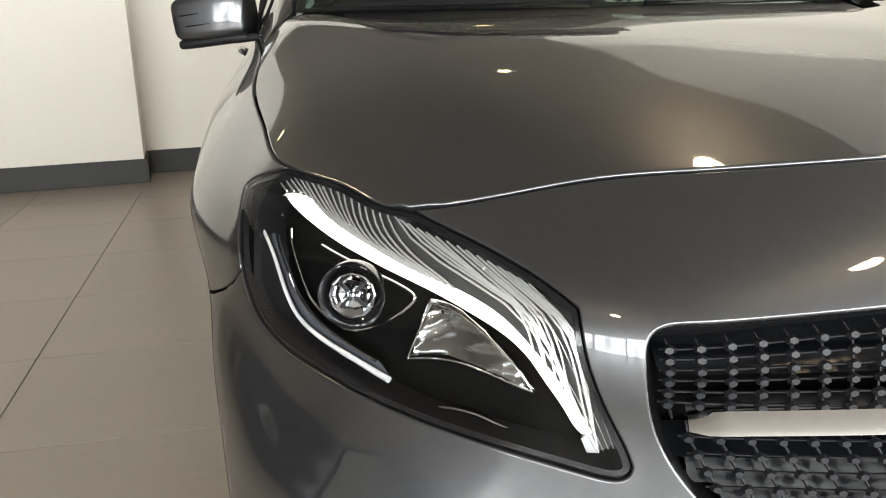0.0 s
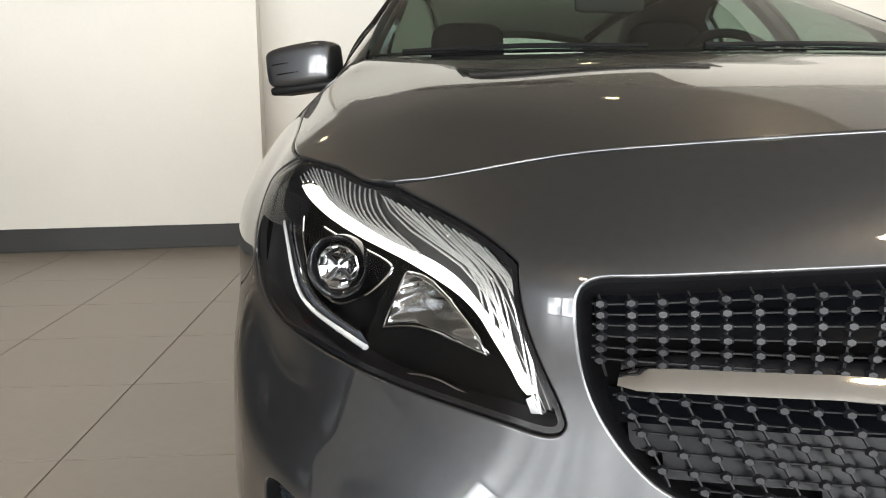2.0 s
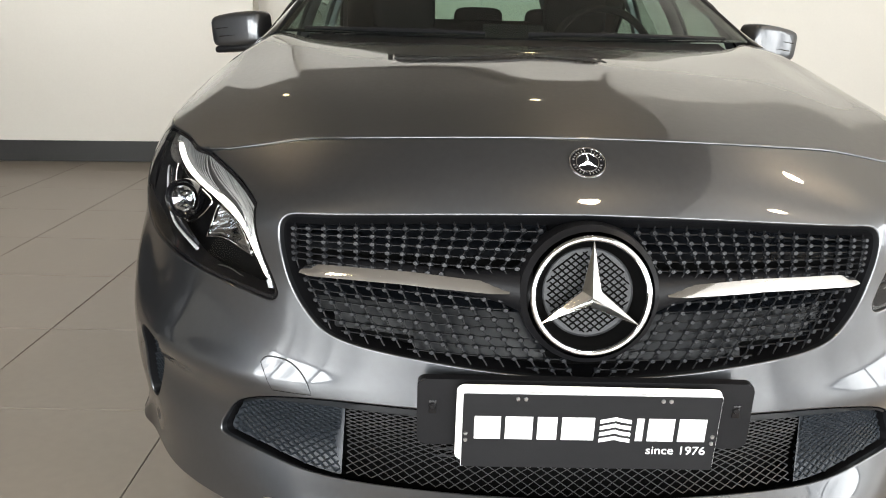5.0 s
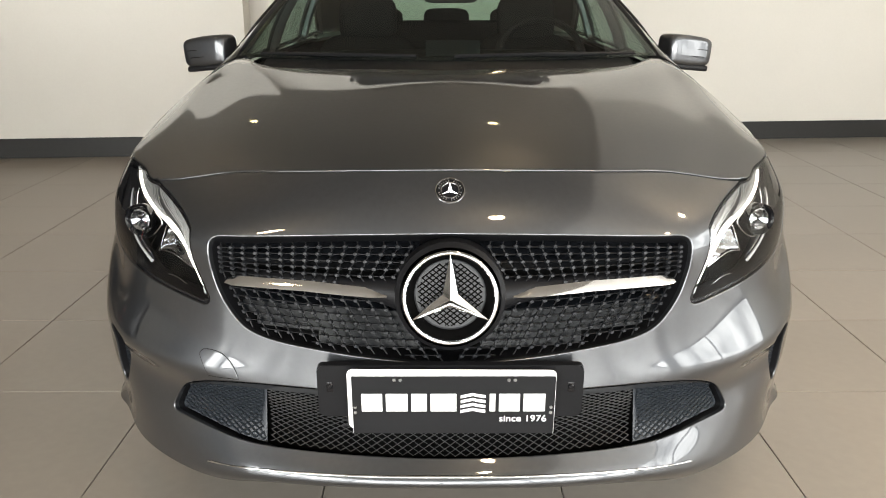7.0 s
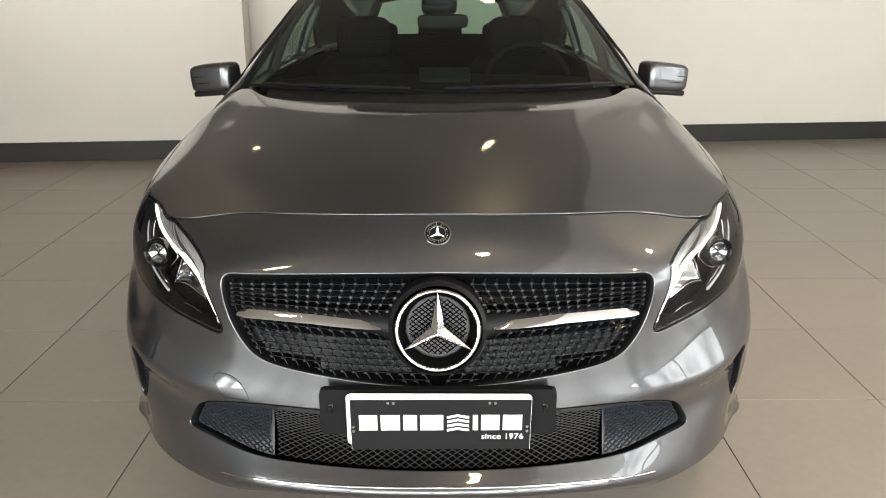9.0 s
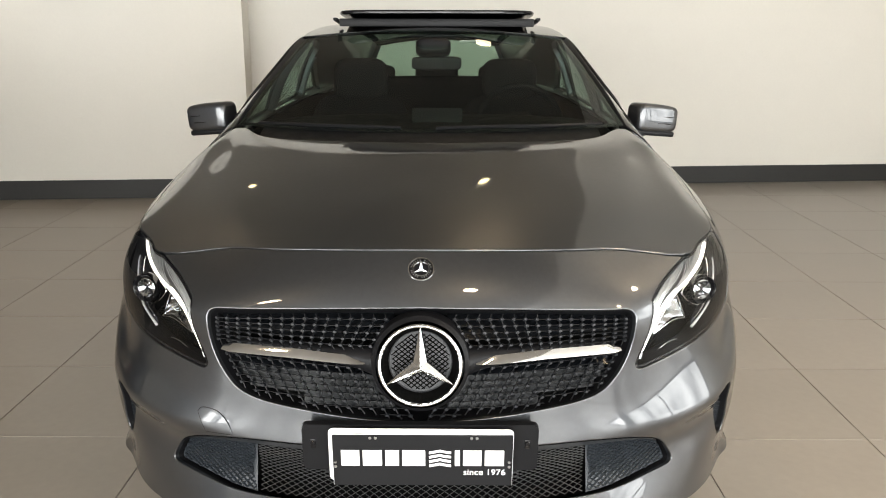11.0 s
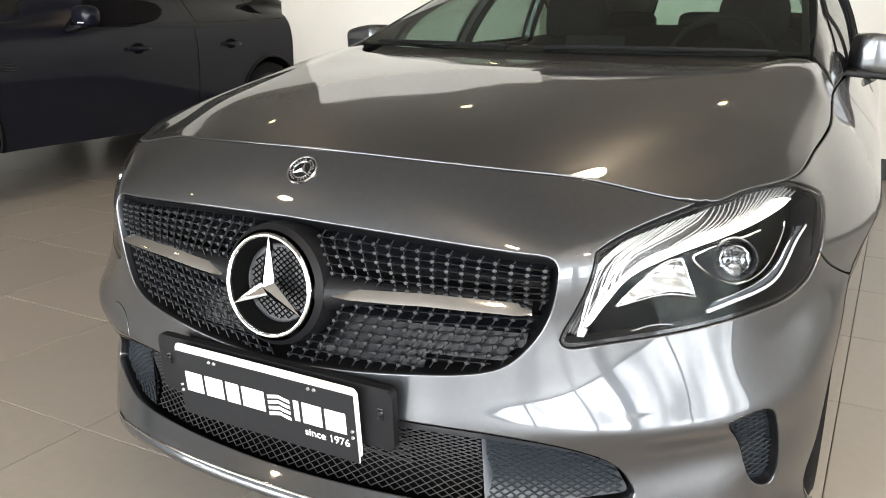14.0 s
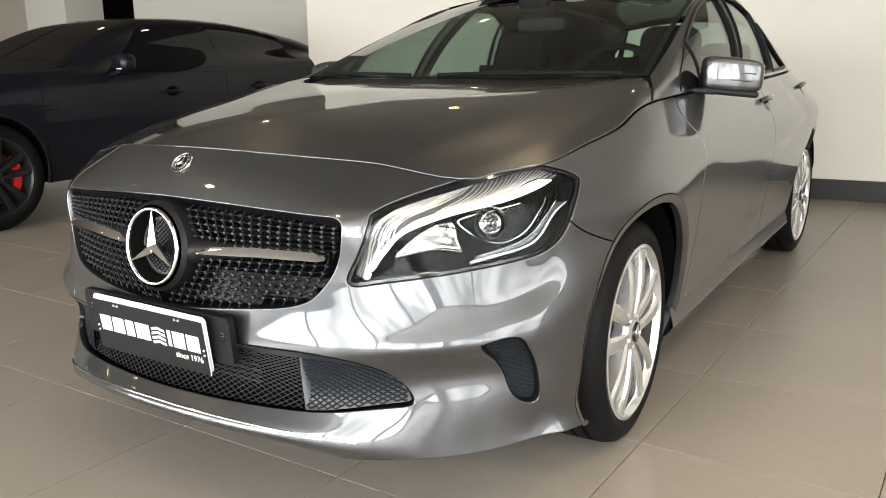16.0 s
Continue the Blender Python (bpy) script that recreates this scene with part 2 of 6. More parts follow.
class Surface:
    """A smooth sheet through a net of points: place(u, v), with u along each row of the net and v from row to row.
    twin: the net starts on the middle plane and goes on mirrored at negative u."""

    def __init__(self, rows, vknots=None, twin=False):
        net = np.array([np.reshape(r, (-1, 3)) for r in rows], float)
        first = 0
        if twin:
            first = -(net.shape[1] - 1)
            net = np.concatenate([net[:, :0:-1] * (-1, 1, 1), net], 1)
        self.ends, self.nv = (first, first + net.shape[1] - 1), net.shape[0]
        self.along = Spline(range(first, first + net.shape[1]), net.transpose(1, 0, 2).reshape(net.shape[1], -1))
        self.vk = np.asarray(vknots if vknots is not None else range(self.nv), float)
        n, h = self.nv, np.diff(self.vk)
        a, b = np.eye(n), np.zeros((n, n))
        for i in range(1, n - 1):
            a[i, i - 1 : i + 2] = h[i - 1], 2 * (h[i - 1] + h[i]), h[i]
            b[i, i - 1 : i + 2] = 6 / h[i - 1], -6 / h[i] - 6 / h[i - 1], 6 / h[i]
        self.curl = np.linalg.solve(a, b)

    def place(self, uv):
        uv = np.asarray(uv, float).reshape(-1, 2)
        rows = self.along(uv[:, 0]).reshape(len(uv), self.nv, 3)
        curl = np.einsum("ij,njk->nik", self.curl, rows)
        v = np.clip(uv[:, 1], self.vk[0] - 0.5, self.vk[-1] + 0.5)
        i = np.clip(np.searchsorted(self.vk, v) - 1, 0, self.nv - 2)
        n = np.arange(len(uv))
        h, a, b = (self.vk[i + 1] - self.vk[i])[:, None], (self.vk[i + 1] - v)[:, None], (v - self.vk[i])[:, None]
        return (curl[n, i] * a**3 + curl[n, i + 1] * b**3) / (6 * h) + (rows[n, i] / h - curl[n, i] * h / 6) * a + (rows[n, i + 1] / h - curl[n, i + 1] * h / 6) * b

    def slopes(self, uv):
        uv, e = np.asarray(uv, float).reshape(-1, 2), 1e-4
        du = (self.place(uv + (e, 0)) - self.place(uv - (e, 0))) / (2 * e)
        dv = (self.place(uv + (0, e)) - self.place(uv - (0, e))) / (2 * e)
        return du, dv

    def normal(self, uv):
        du, dv = self.slopes(uv)
        n = np.cross(du, dv)
        return n / np.maximum(np.linalg.norm(n, axis=1, keepdims=True), 1e-12)

    def find(self, places, axes, start):
        """The (u, v) at which the sheet shows two given coordinates, such as x and z."""
        uv = np.array(start, float)
        places = np.asarray(places, float)
        if uv.ndim == 1:
            uv = np.tile(uv, (len(places), 1))
        for _ in range(25):
            off = places - self.place(uv)[:, axes]
            du, dv = self.slopes(uv)
            a, b, c, d = du[:, axes[0]], dv[:, axes[0]], du[:, axes[1]], dv[:, axes[1]]
            det = a * d - b * c
            det = np.where(abs(det) < 1e-7, 1e-7, det)
            step = np.stack([(d * off[:, 0] - b * off[:, 1]) / det, (a * off[:, 1] - c * off[:, 0]) / det], 1)
            uv += np.clip(step, -0.35, 0.35)
            uv[:, 0] = uv[:, 0].clip(*self.ends)
            uv[:, 1] = uv[:, 1].clip(self.vk[0], self.vk[-1])
        return uv


class Patch(Surface):
    """A sheet given by a function of rows of (u, v)."""

    def __init__(self, place):
        self.formula = place

    def place(self, uv):
        return self.formula(np.asarray(uv, float).reshape(-1, 2))


def coons(south, north, west, east):
    """A patch between four edge curves, each a function of rows of t from 0 to 1; level across west, the middle plane."""

    def place(uv):
        u, v = uv[:, 0], uv[:, 1]
        s, side = np.abs(u), np.where(u < 0, -1.0, 1.0)
        a, b = (s * s)[:, None], v[:, None]
        zero, one = np.zeros_like(s), np.ones_like(s)
        p = (1 - b) * south(s) + b * north(s) + (1 - a) * west(v) + a * east(v)
        p = p - ((1 - b) * ((1 - a) * south(zero) + a * south(one)) + b * ((1 - a) * north(zero) + a * north(one)))
        p[:, 0] *= side
        return p

    return Patch(place)


def curve(points):
    """A curve through points, by t from 0 to 1, as a function of rows of t."""
    pts = np.asarray(points, float)
    k = np.r_[0, np.cumsum(np.linalg.norm(np.diff(pts, axis=0), axis=1))]
    return Spline(k / k[-1], pts)


def inside(points, poly):
    """Which of the points lie inside the polygon."""
    p, a = np.asarray(points, float).reshape(-1, 2), np.asarray(poly, float)
    b = np.roll(a, -1, 0)
    x, y = p[:, :1], p[:, 1:]
    over = (a[:, 1] > y) != (b[:, 1] > y)
    rise = np.where(b[:, 1] == a[:, 1], 1e-12, b[:, 1] - a[:, 1])
    return (over & (x < a[:, 0] + (y - a[:, 1]) / rise * (b[:, 0] - a[:, 0]))).sum(1) % 2 == 1


def panel(name, surf, outline, holes=(), mat=None, parent=None, label="", step=(0.12, 0.12), gap=0.0015, round_=0.003, depth=0.012, mirror=1, lift=0.0, rims=True):
    """A sheet of the surface inside an outline in (u, v), less its holes, with edges rolled inwards; mirror -1 builds the other side."""
    loops = []
    for n, loop in enumerate((outline, *holes)):
        uv = np.array(loop, float)
        area = np.sum(uv[:, 0] * np.roll(uv[:, 1], -1) - np.roll(uv[:, 0], -1) * uv[:, 1])
        if (area < 0) != (n > 0):
            uv = uv[::-1]
        p, nor = surf.place(uv), surf.normal(uv)
        along = np.roll(p, -1, 0) - np.roll(p, 1, 0)
        out = np.cross(along, nor)
        out /= np.maximum(np.linalg.norm(out, axis=1, keepdims=True), 1e-9)
        du, dv = surf.slopes(uv)
        pull = -out * (gap + round_)
        fix = np.array([np.linalg.lstsq(np.stack([a, b], 1), c, rcond=None)[0] for a, b, c in zip(du, dv, pull)])
        fix = fix.clip(-np.array(step), step)
        uv = uv + fix
        if not rims:
            uv = uv - fix
        loops.append((uv, out))
    pts, edges = [], []
    for uv, _ in loops:
        n0 = len(pts)
        pts += [tuple(q) for q in uv]
        edges += [(n0 + i, n0 + (i + 1) % len(uv)) for i in range(len(uv))]
    polys = [[tuple(q) for q in uv] for uv, _ in loops]
    lo, hi = loops[0][0].min(0), loops[0][0].max(0)
    rim_pts = np.concatenate([uv for uv, _ in loops])
    # whole cells of a grid inside; only the strip along the edges is triangulated
    ni, nj = max(2, int((hi[0] - lo[0]) / step[0]) + 2), max(2, int((hi[1] - lo[1]) / step[1]) + 2)
    gi, gj = np.meshgrid(np.arange(ni), np.arange(nj), indexing="ij")
    grid = np.stack([lo[0] + (gi - 0.37) * step[0], lo[1] + (gj - 0.41) * step[1]], -1)
    good = inside(grid, polys[0])
    for hole in polys[1:]:
        good &= ~inside(grid, hole)
    flat_grid = grid.reshape(-1, 2)
    for n in np.nonzero(good)[0]:
        good[n] = np.abs((rim_pts - flat_grid[n]) / step).max(1).min() > 0.35
    good = good.reshape(ni, nj)
    cell = good[:-1, :-1] & good[1:, :-1] & good[:-1, 1:] & good[1:, 1:]
    ends = np.concatenate([np.linspace(uv, np.roll(uv, -1, 0), 4).reshape(-1, 2) for uv, _ in loops])
    ci = np.floor((ends[:, 0] - lo[0]) / step[0] + 0.37).astype(int).clip(0, ni - 2)
    cj = np.floor((ends[:, 1] - lo[1]) / step[1] + 0.41).astype(int).clip(0, nj - 2)
    cell[ci, cj] = False
    wide = np.zeros((ni + 1, nj + 1), bool)
    wide[1:-1, 1:-1] = cell
    touched = wide[:-1, :-1] | wide[1:, :-1] | wide[:-1, 1:] | wide[1:, 1:]
    buried = wide[:-1, :-1] & wide[1:, :-1] & wide[:-1, 1:] & wide[1:, 1:]
    index = {}
    for i, j in zip(*np.nonzero(good & ~buried)):
        index[i, j] = len(pts)
        pts.append(tuple(grid[i, j]))
    for i, j in zip(*np.nonzero(cell)):
        for (a0, b0), (a1, b1), other in (((i, j), (i + 1, j), wide[i + 1, j]), ((i, j + 1), (i + 1, j + 1), wide[i + 1, j + 2]), ((i, j), (i, j + 1), wide[i, j + 1]), ((i + 1, j), (i + 1, j + 1), wide[i + 2, j + 1])):
            if not other:
                edges.append((index[a0, b0], index[a1, b1]))
    from_cdt = delaunay_2d_cdt([Vector(q) for q in pts], edges, [], 0, 1e-9)
    flat = [tuple(q) for q in from_cdt[0]]
    mids = np.array([np.mean([flat[i] for i in face], axis=0) for face in from_cdt[2]])
    ok = inside(mids, polys[0])
    for hole in polys[1:]:
        ok &= ~inside(mids, hole)
    mi, mj = np.floor((mids[:, 0] - lo[0]) / step[0] + 0.37).astype(int), np.floor((mids[:, 1] - lo[1]) / step[1] + 0.41).astype(int)
    ok &= ~cell[mi.clip(0, ni - 2), mj.clip(0, nj - 2)]
    faces = [tuple(face) for face, yes in zip(from_cdt[2], ok) if yes]
    node = {}
    for n, q in enumerate(from_cdt[3]):
        for old in q:
            node[old] = n
    node = {key: node[n] for key, n in index.items()}
    for i, j in zip(*np.nonzero(buried & touched)):
        node[i, j] = len(flat)
        flat.append(tuple(grid[i, j]))
    faces += [(node[i, j], node[i + 1, j], node[i + 1, j + 1], node[i, j + 1]) for i, j in zip(*np.nonzero(cell))]
    nor = surf.normal(flat)
    place = surf.place(flat) + nor * lift
    verts, norms = [tuple(p) for p in place], [tuple(q) for q in nor]
    if rims:
        for uv, out in loops:
            p, nn = surf.place(uv), surf.normal(uv)
            p = p + nn * lift
            first, count = len(verts), len(uv)
            turn = [(0, 0.0), (30, None), (60, None), (90, None), (90, depth)]
            for a, deep in turn:
                ca, sa = math.cos(radians(a)), math.sin(radians(a))
                q = p + out * round_ * sa - nn * (round_ * (1 - ca) if not deep else deep)
                verts += [tuple(x) for x in q]
                norms += [tuple(x) for x in (nn * ca + out * sa)]
            for k in range(len(turn) - 1):
                for i in range(count):
                    j = (i + 1) % count
                    a0, a1 = first + k * count + i, first + k * count + j
                    faces.append((a0, a0 + count, a1 + count, a1))
    verts, norms = np.array(verts), np.array(norms)
    if mirror < 0:
        verts[:, 0] *= -1
        norms[:, 0] *= -1
    mesh = bpy.data.meshes.new(name)
    # keep each face's winding with its normals
    fixed = []
    for f in faces:
        a, b, c = verts[f[0]], verts[f[1]], verts[f[2]]
        want = norms[list(f)].sum(0)
        fixed.append(f if np.dot(np.cross(b - a, c - a), want) >= 0 else f[::-1])
    mesh.from_pydata([tuple(v) for v in verts], [], fixed)
    mesh.polygons.foreach_set("use_smooth", [True] * len(mesh.polygons))
    mesh.normals_split_custom_set_from_vertices([tuple(q) for q in norms])
    return link(name, mesh, mat, parent, label)


# ---- the body's form ----
# Rows of places (x, y, z) from the middle of the nose round the corner and along the flank, from the sill up to the shoulder.
BACK_Y = (1.30, 1.80, 2.50, 3.20, 3.75, 4.05)


def level(z, front, flank, nose=None):
    """A row: front places as (x, y) at one height, then half-widths along the flank."""
    row = [(x, y, z if nose is None else nose[i]) for i, (x, y) in enumerate(front)]
    return row + [(x, y, z) for x, y in zip(flank, BACK_Y)]


def flank(w):
    return [w, w - 0.018, w - 0.037, w - 0.052, w - 0.085, w - 0.19]


ROWS = [
    level(0.17, [(0, -0.03), (0.2, -0.02), (0.38, 0.02), (0.5, 0.055), (0.623, 0.132), (0.744, 0.255), (0.822, 0.385), (0.874, 0.5), (0.8687, 0.87)], flank(0.8075), [0.228, 0.222, 0.207, 0.192, 0.188, 0.19, 0.195, 0.195, 0.19]),
    level(0.24, [(0, -0.076), (0.2, -0.06), (0.38, -0.018), (0.5, 0.04), (0.62, 0.132), (0.74, 0.255), (0.808, 0.375), (0.864, 0.51), (0.8884, 0.87)], flank(0.832), [0.265, 0.26, 0.25, 0.24, 0.235, 0.238, 0.242, 0.24, 0.24]),
    level(0.32, [(0, -0.022), (0.2, -0.01), (0.38, 0.028), (0.5, 0.076), (0.62, 0.15), (0.73, 0.25), (0.806, 0.352), (0.875, 0.514), (0.888, 0.87)], flank(0.85)),
    level(0.40, [(0, -0.036), (0.2, -0.026), (0.38, 0.016), (0.5, 0.064), (0.62, 0.144), (0.73, 0.25), (0.806, 0.335), (0.877, 0.504), (0.895, 0.87)], flank(0.864)),
    level(0.45, [(0, -0.034), (0.2, -0.024), (0.38, 0.015), (0.5, 0.052), (0.62, 0.113), (0.73, 0.206), (0.806, 0.314), (0.876, 0.504), (0.899, 0.87)], flank(0.871)),
    level(0.48, [(0, -0.03), (0.2, -0.02), (0.38, 0.02), (0.5, 0.06), (0.62, 0.123), (0.73, 0.214), (0.806, 0.32), (0.875, 0.504), (0.902, 0.87)], flank(0.876)),
    level(0.56, [(0, -0.025), (0.2, -0.013), (0.38, 0.03), (0.5, 0.075), (0.62, 0.155), (0.73, 0.265), (0.804, 0.39), (0.872, 0.524), (0.908, 0.87)], flank(0.886)),
    level(0.64, [(0, -0.02), (0.2, -0.005), (0.38, 0.035), (0.5, 0.08), (0.62, 0.172), (0.73, 0.295), (0.81, 0.425), (0.8595, 0.553), (0.914, 0.87)], flank(0.894)),
    level(0.72, [(0, -0.005), (0.2, 0.01), (0.38, 0.042), (0.5, 0.082), (0.62, 0.19), (0.735, 0.33), (0.816, 0.46), (0.853, 0.57), (0.912, 0.87)], flank(0.899)),
    level(0.82, [(0, 0.045), (0.2, 0.057), (0.38, 0.095), (0.5, 0.14), (0.63, 0.225), (0.735, 0.36), (0.805, 0.5), (0.825, 0.62), (0.862, 0.87)], flank(0.879), [0.80, 0.797, 0.785, 0.775, 0.764, 0.768, 0.778, 0.80, 0.82]),
    [(0, 0.11, 0.863), (0.2, 0.127, 0.858), (0.38, 0.185, 0.845), (0.5, 0.24, 0.829), (0.65, 0.29, 0.803), (0.706, 0.372, 0.813), (0.771, 0.478, 0.8265), (0.788, 0.64, 0.852), (0.797, 0.87, 0.886)]
    + [(0.779, 1.15, 0.932), (0.782, 1.80, 0.948), (0.763, 2.50, 0.958), (0.733, 3.20, 0.975), (0.645, 3.75, 0.985), (0.55, 4.05, 0.985)],
]
BODY = Surface(ROWS, [0, 1, 2, 3, 3.6, 4, 5, 6, 7, 8, 9], twin=True)

# ---- the room ----
WALL_TURN = 4.86
north = pose(0, 5.454, 0, 0, 0, WALL_TURN)


def slab(name, size, m, mat, label="", bevel=0.0, parent=None):
    bm = bmesh.new()
    box(bm, size, m, bevel)
    ob = part(name, bm, mat, parent, label, smooth=False)
    if parent is None:
        tagged(ob, kind="structure")
    return ob


slab("wall_north", (9.5, 0.2, 3.6), north @ pose(3.0, 0.1, 1.8), WALL, "white painted showroom back wall")
slab("wall_pier", (2.3, 0.345, 3.4), north @ pose(-2.71, -0.1745, 1.7), WALL, "white painted pier standing proud of the wall")
slab("skirting_wall", (9, 0.02, 0.15), north @ pose(2.962, -0.011, 0.075), SKIRT, "dark grey skirting along the back wall", 0.002)
slab("skirting_pier", (2.32, 0.02, 0.15), north @ pose(-2.70, -0.358, 0.075), SKIRT, "dark grey skirting round the pier", 0.002)
slab("skirting_pier_return", (0.02, 0.345, 0.15), north @ pose(-1.549, -0.175, 0.075), SKIRT, "dark grey skirting on the pier side", 0.002)
slab("wall_north_far", (5.0, 0.2, 3.4), pose(-5.8, 6.4, 1.7), WALL, "white painted wall behind the parked car")
slab("wall_pillar", (0.95, 0.6, 3.4), pose(-9.72, 6.2, 1.7), WALL, "cream painted pillar")
# the skirting's dark grey puts the shade of the opening into this wall's colour
slab("wall_recess", (8, 0.2, 3.4), pose(-10.5, 8.2, 1.7), SKIRT, "dark grey wall standing in for the shade of an opening")
slab("wall_recess_panel", (3.3, 0.1, 3.4), pose(-11.75, 6.45, 1.7), BEIGE, "beige panel beside the pillar")
slab("wall_west", (0.2, 16, 3.4), pose(-13.5, 0.5, 1.7), WALL, "white painted side wall")
slab("ceiling", (14.8, 13.2, 0.95), pose(-6.154, 2.1, 3.025), SOFFIT, "lower grey-brown soffit ceiling")
slab("ceiling_raised", (4.9, 13.6, 0.2), pose(3.706, 1.9, 3.02), CEIL, "white raised ceiling by the windows")
# the shopfront: piers, sill and head round the tall panes
FRONT_Y, EAST_X = -4.6, 6.0
slab("wall_front_head", (20, 0.2, 0.5), pose(-3.7, FRONT_Y, 3.15), WALL, "white head over the shopfront")
slab("wall_front_solid", (5.4, 0.2, 2.9), pose(-11.1, FRONT_Y, 1.45), WALL, "white wall beside the shopfront")
slab("wall_east_head", (0.2, 12, 0.5), pose(EAST_X, 0.4, 3.15), WALL, "white head over the side windows")
slab("wall_east_solid", (0.2, 6.0, 2.9), pose(EAST_X, 4.0, 1.45), WALL, "white wall beside the side windows")

# ---- the car: outer skin ----
car = tagged(new("hatchback_car"), "dark grey metallic hatchback car parked on the tiled floor", "car")


def both(outline):
    return outline, [(-u, v) for u, v in outline]


def seam_uv(points, steps=6, closed=False):
    return smooth_line(points, steps, closed)


def arch(y0, front, back, height, a0, a1, start, n=40):
    """A wheel arch's edge on the flank, from angle a0 to a1 (degrees from straight ahead, over the top)."""
    pts = []
    for a in np.linspace(a0, a1, n):
        c, s = math.cos(radians(a)), math.sin(radians(a))
        pts.append((y0 - c * (front if c > 0 else back), 0.315 + s * height))
    return [tuple(q) for q in BODY.find(pts, [1, 2], start)]


LAMP_INNER = [(3.97, 8.93), (3.67, 8.3), (3.42, 7.72), (3.28, 7.36), (3.28, 7.36), (3.29, 7.0), (3.25, 6.6), (3.12, 6.1), (3.0, 5.72), (2.955, 5.52)]
LAMP_LOWER = [(2.955, 5.52), (2.99, 5.41), (3.08, 5.36), (3.28, 5.39), (3.6, 5.46), (4.1, 5.55), (4.6, 5.64), (5.1, 5.73), (5.5, 5.80), (5.8, 5.90), (6.14, 6.2), (6.36, 6.7)]
LAMP_OUTER = [(6.36, 6.7), (6.43, 7.3), (6.5, 7.96), (6.5, 7.96), (6.25, 8.35), (5.87, 8.92)]
LAMP_UPPER = [(5.87, 8.92), (5.4, 8.985), (4.8, 8.985), (4.2, 8.985), (3.97, 8.93)]
lamp_line = seam_uv(LAMP_INNER)[:-1] + seam_uv(LAMP_LOWER)[:-1] + seam_uv(LAMP_OUTER)[:-1] + seam_uv(LAMP_UPPER)[:-1]

GRILLE_HALF = [(0, 7.42), (0.77, 7.38), (1.76, 7.29), (2.45, 7.24), (2.72, 7.2), (2.84, 7.05), (2.87, 6.7), (2.83, 6.25), (2.69, 5.7), (2.45, 5.2), (2.2, 4.88), (1.8, 4.68), (1.3, 4.56), (0.78, 4.44), (0.34, 4.36), (0, 4.32)]
LOWER_HALF = [(0, 3.5), (0.7, 3.5), (1.33, 3.47), (1.91, 3.44), (2.66, 3.36), (3.24, 3.18), (3.64, 2.8), (3.86, 2.32), (3.94, 2.06), (3.91, 1.96), (3.68, 1.91), (3.22, 1.85), (2.58, 1.76), (1.85, 1.72), (1.12, 1.71), (0.5, 1.7), (0, 1.69)]
grille_half, lower_half = seam_uv(GRILLE_HALF, 7), seam_uv(LOWER_HALF, 6)


def full(half):
    """A closed line across the middle from its half."""
    return half + [(-u, v) for u, v in half[-2:0:-1]]


VENT = [(5.16, 3.62), (5.65, 3.74), (5.9, 3.66), (6.0, 3.35), (6.08, 2.6), (6.08, 1.8), (5.98, 1.63), (5.8, 1.68), (5.6, 1.95), (5.38, 2.65), (5.2, 3.35)]
vent_line = seam_uv(VENT, 5, True)
front_arch = arch(0.87, 0.40, 0.405, 0.39, -22, 205, (8.0, 5.0), 56)
front_lip_line = arch(0.87, 0.378, 0.383, 0.367, -22, 205, (8.0, 5.0), 56)
front_arch_wide = arch(0.87, 0.41, 0.425, 0.405, -22, 200, (8.0, 5.0), 56)
rear_arch = arch(3.569, 0.39, 0.39, 0.388, -20, 200, (12.6, 5.0), 44)
rear_lip_line = arch(3.569, 0.368, 0.368, 0.366, -20, 200, (12.6, 5.0), 44)
k_split = min(range(len(front_arch)), key=lambda k: abs(front_arch[k][1] - 5.75) + (k > 28) * 9)
top_edge = [(u, 8.985) for u in np.linspace(0, 3.9, 32)]
bumper_half = top_edge + seam_uv(LAMP_INNER)[:-1] + seam_uv(LAMP_LOWER)[:-1] + seam_uv([(6.36, 6.7), (6.9, 6.22), tuple(front_arch[k_split])], 6)[:-1] + front_arch[k_split::-1]
u_low = bumper_half[-1][0]
bumper_half += [(u, 0.03) for u in np.linspace(u_low, 0, 60)]
panel("bumper", BODY, full(bumper_half), (full(grille_half), full(lower_half), vent_line, both(vent_line)[1]), PAINT, car, step=(0.1, 0.14))
arch_back = [q for k, q in enumerate(front_arch) if k < 30 or q[1] > 1.62]
fender = seam_uv(LAMP_OUTER)[::-1] + seam_uv([(6.36, 6.7), (6.9, 6.22), tuple(front_arch[k_split])], 6)[1:-1] + arch_back[k_split:]
fender = fender + [(u, 1.62) for u in np.linspace(arch_back[-1][0] + 0.03, 9.0, 4)] + [(9.04, v) for v in np.linspace(1.7, 7.9, 40)] + seam_uv([(9.04, 8.0), (9.1, 8.5), (9.36, 8.97)], 4) + [(u, 8.99) for u in np.linspace(9.33, 5.95, 44)]
DOOR_F = [(9.04, v) for v in np.linspace(1.66, 8.0, 40)] + seam_uv([(9.04, 8.05), (9.1, 8.5), (9.36, 8.97)], 4) + [(u, 8.985) for u in np.linspace(9.4, 10.9, 20)] + [(10.95, v) for v in np.linspace(8.9, 1.66, 40)] + [(u, 1.62) for u in np.linspace(10.9, 9.1, 20)]
back_edge = [q for q in rear_arch if q[1] > 1.62]
cut = [k for k, q in enumerate(back_edge) if q[1] < 5.2 and k < len(back_edge) / 2]
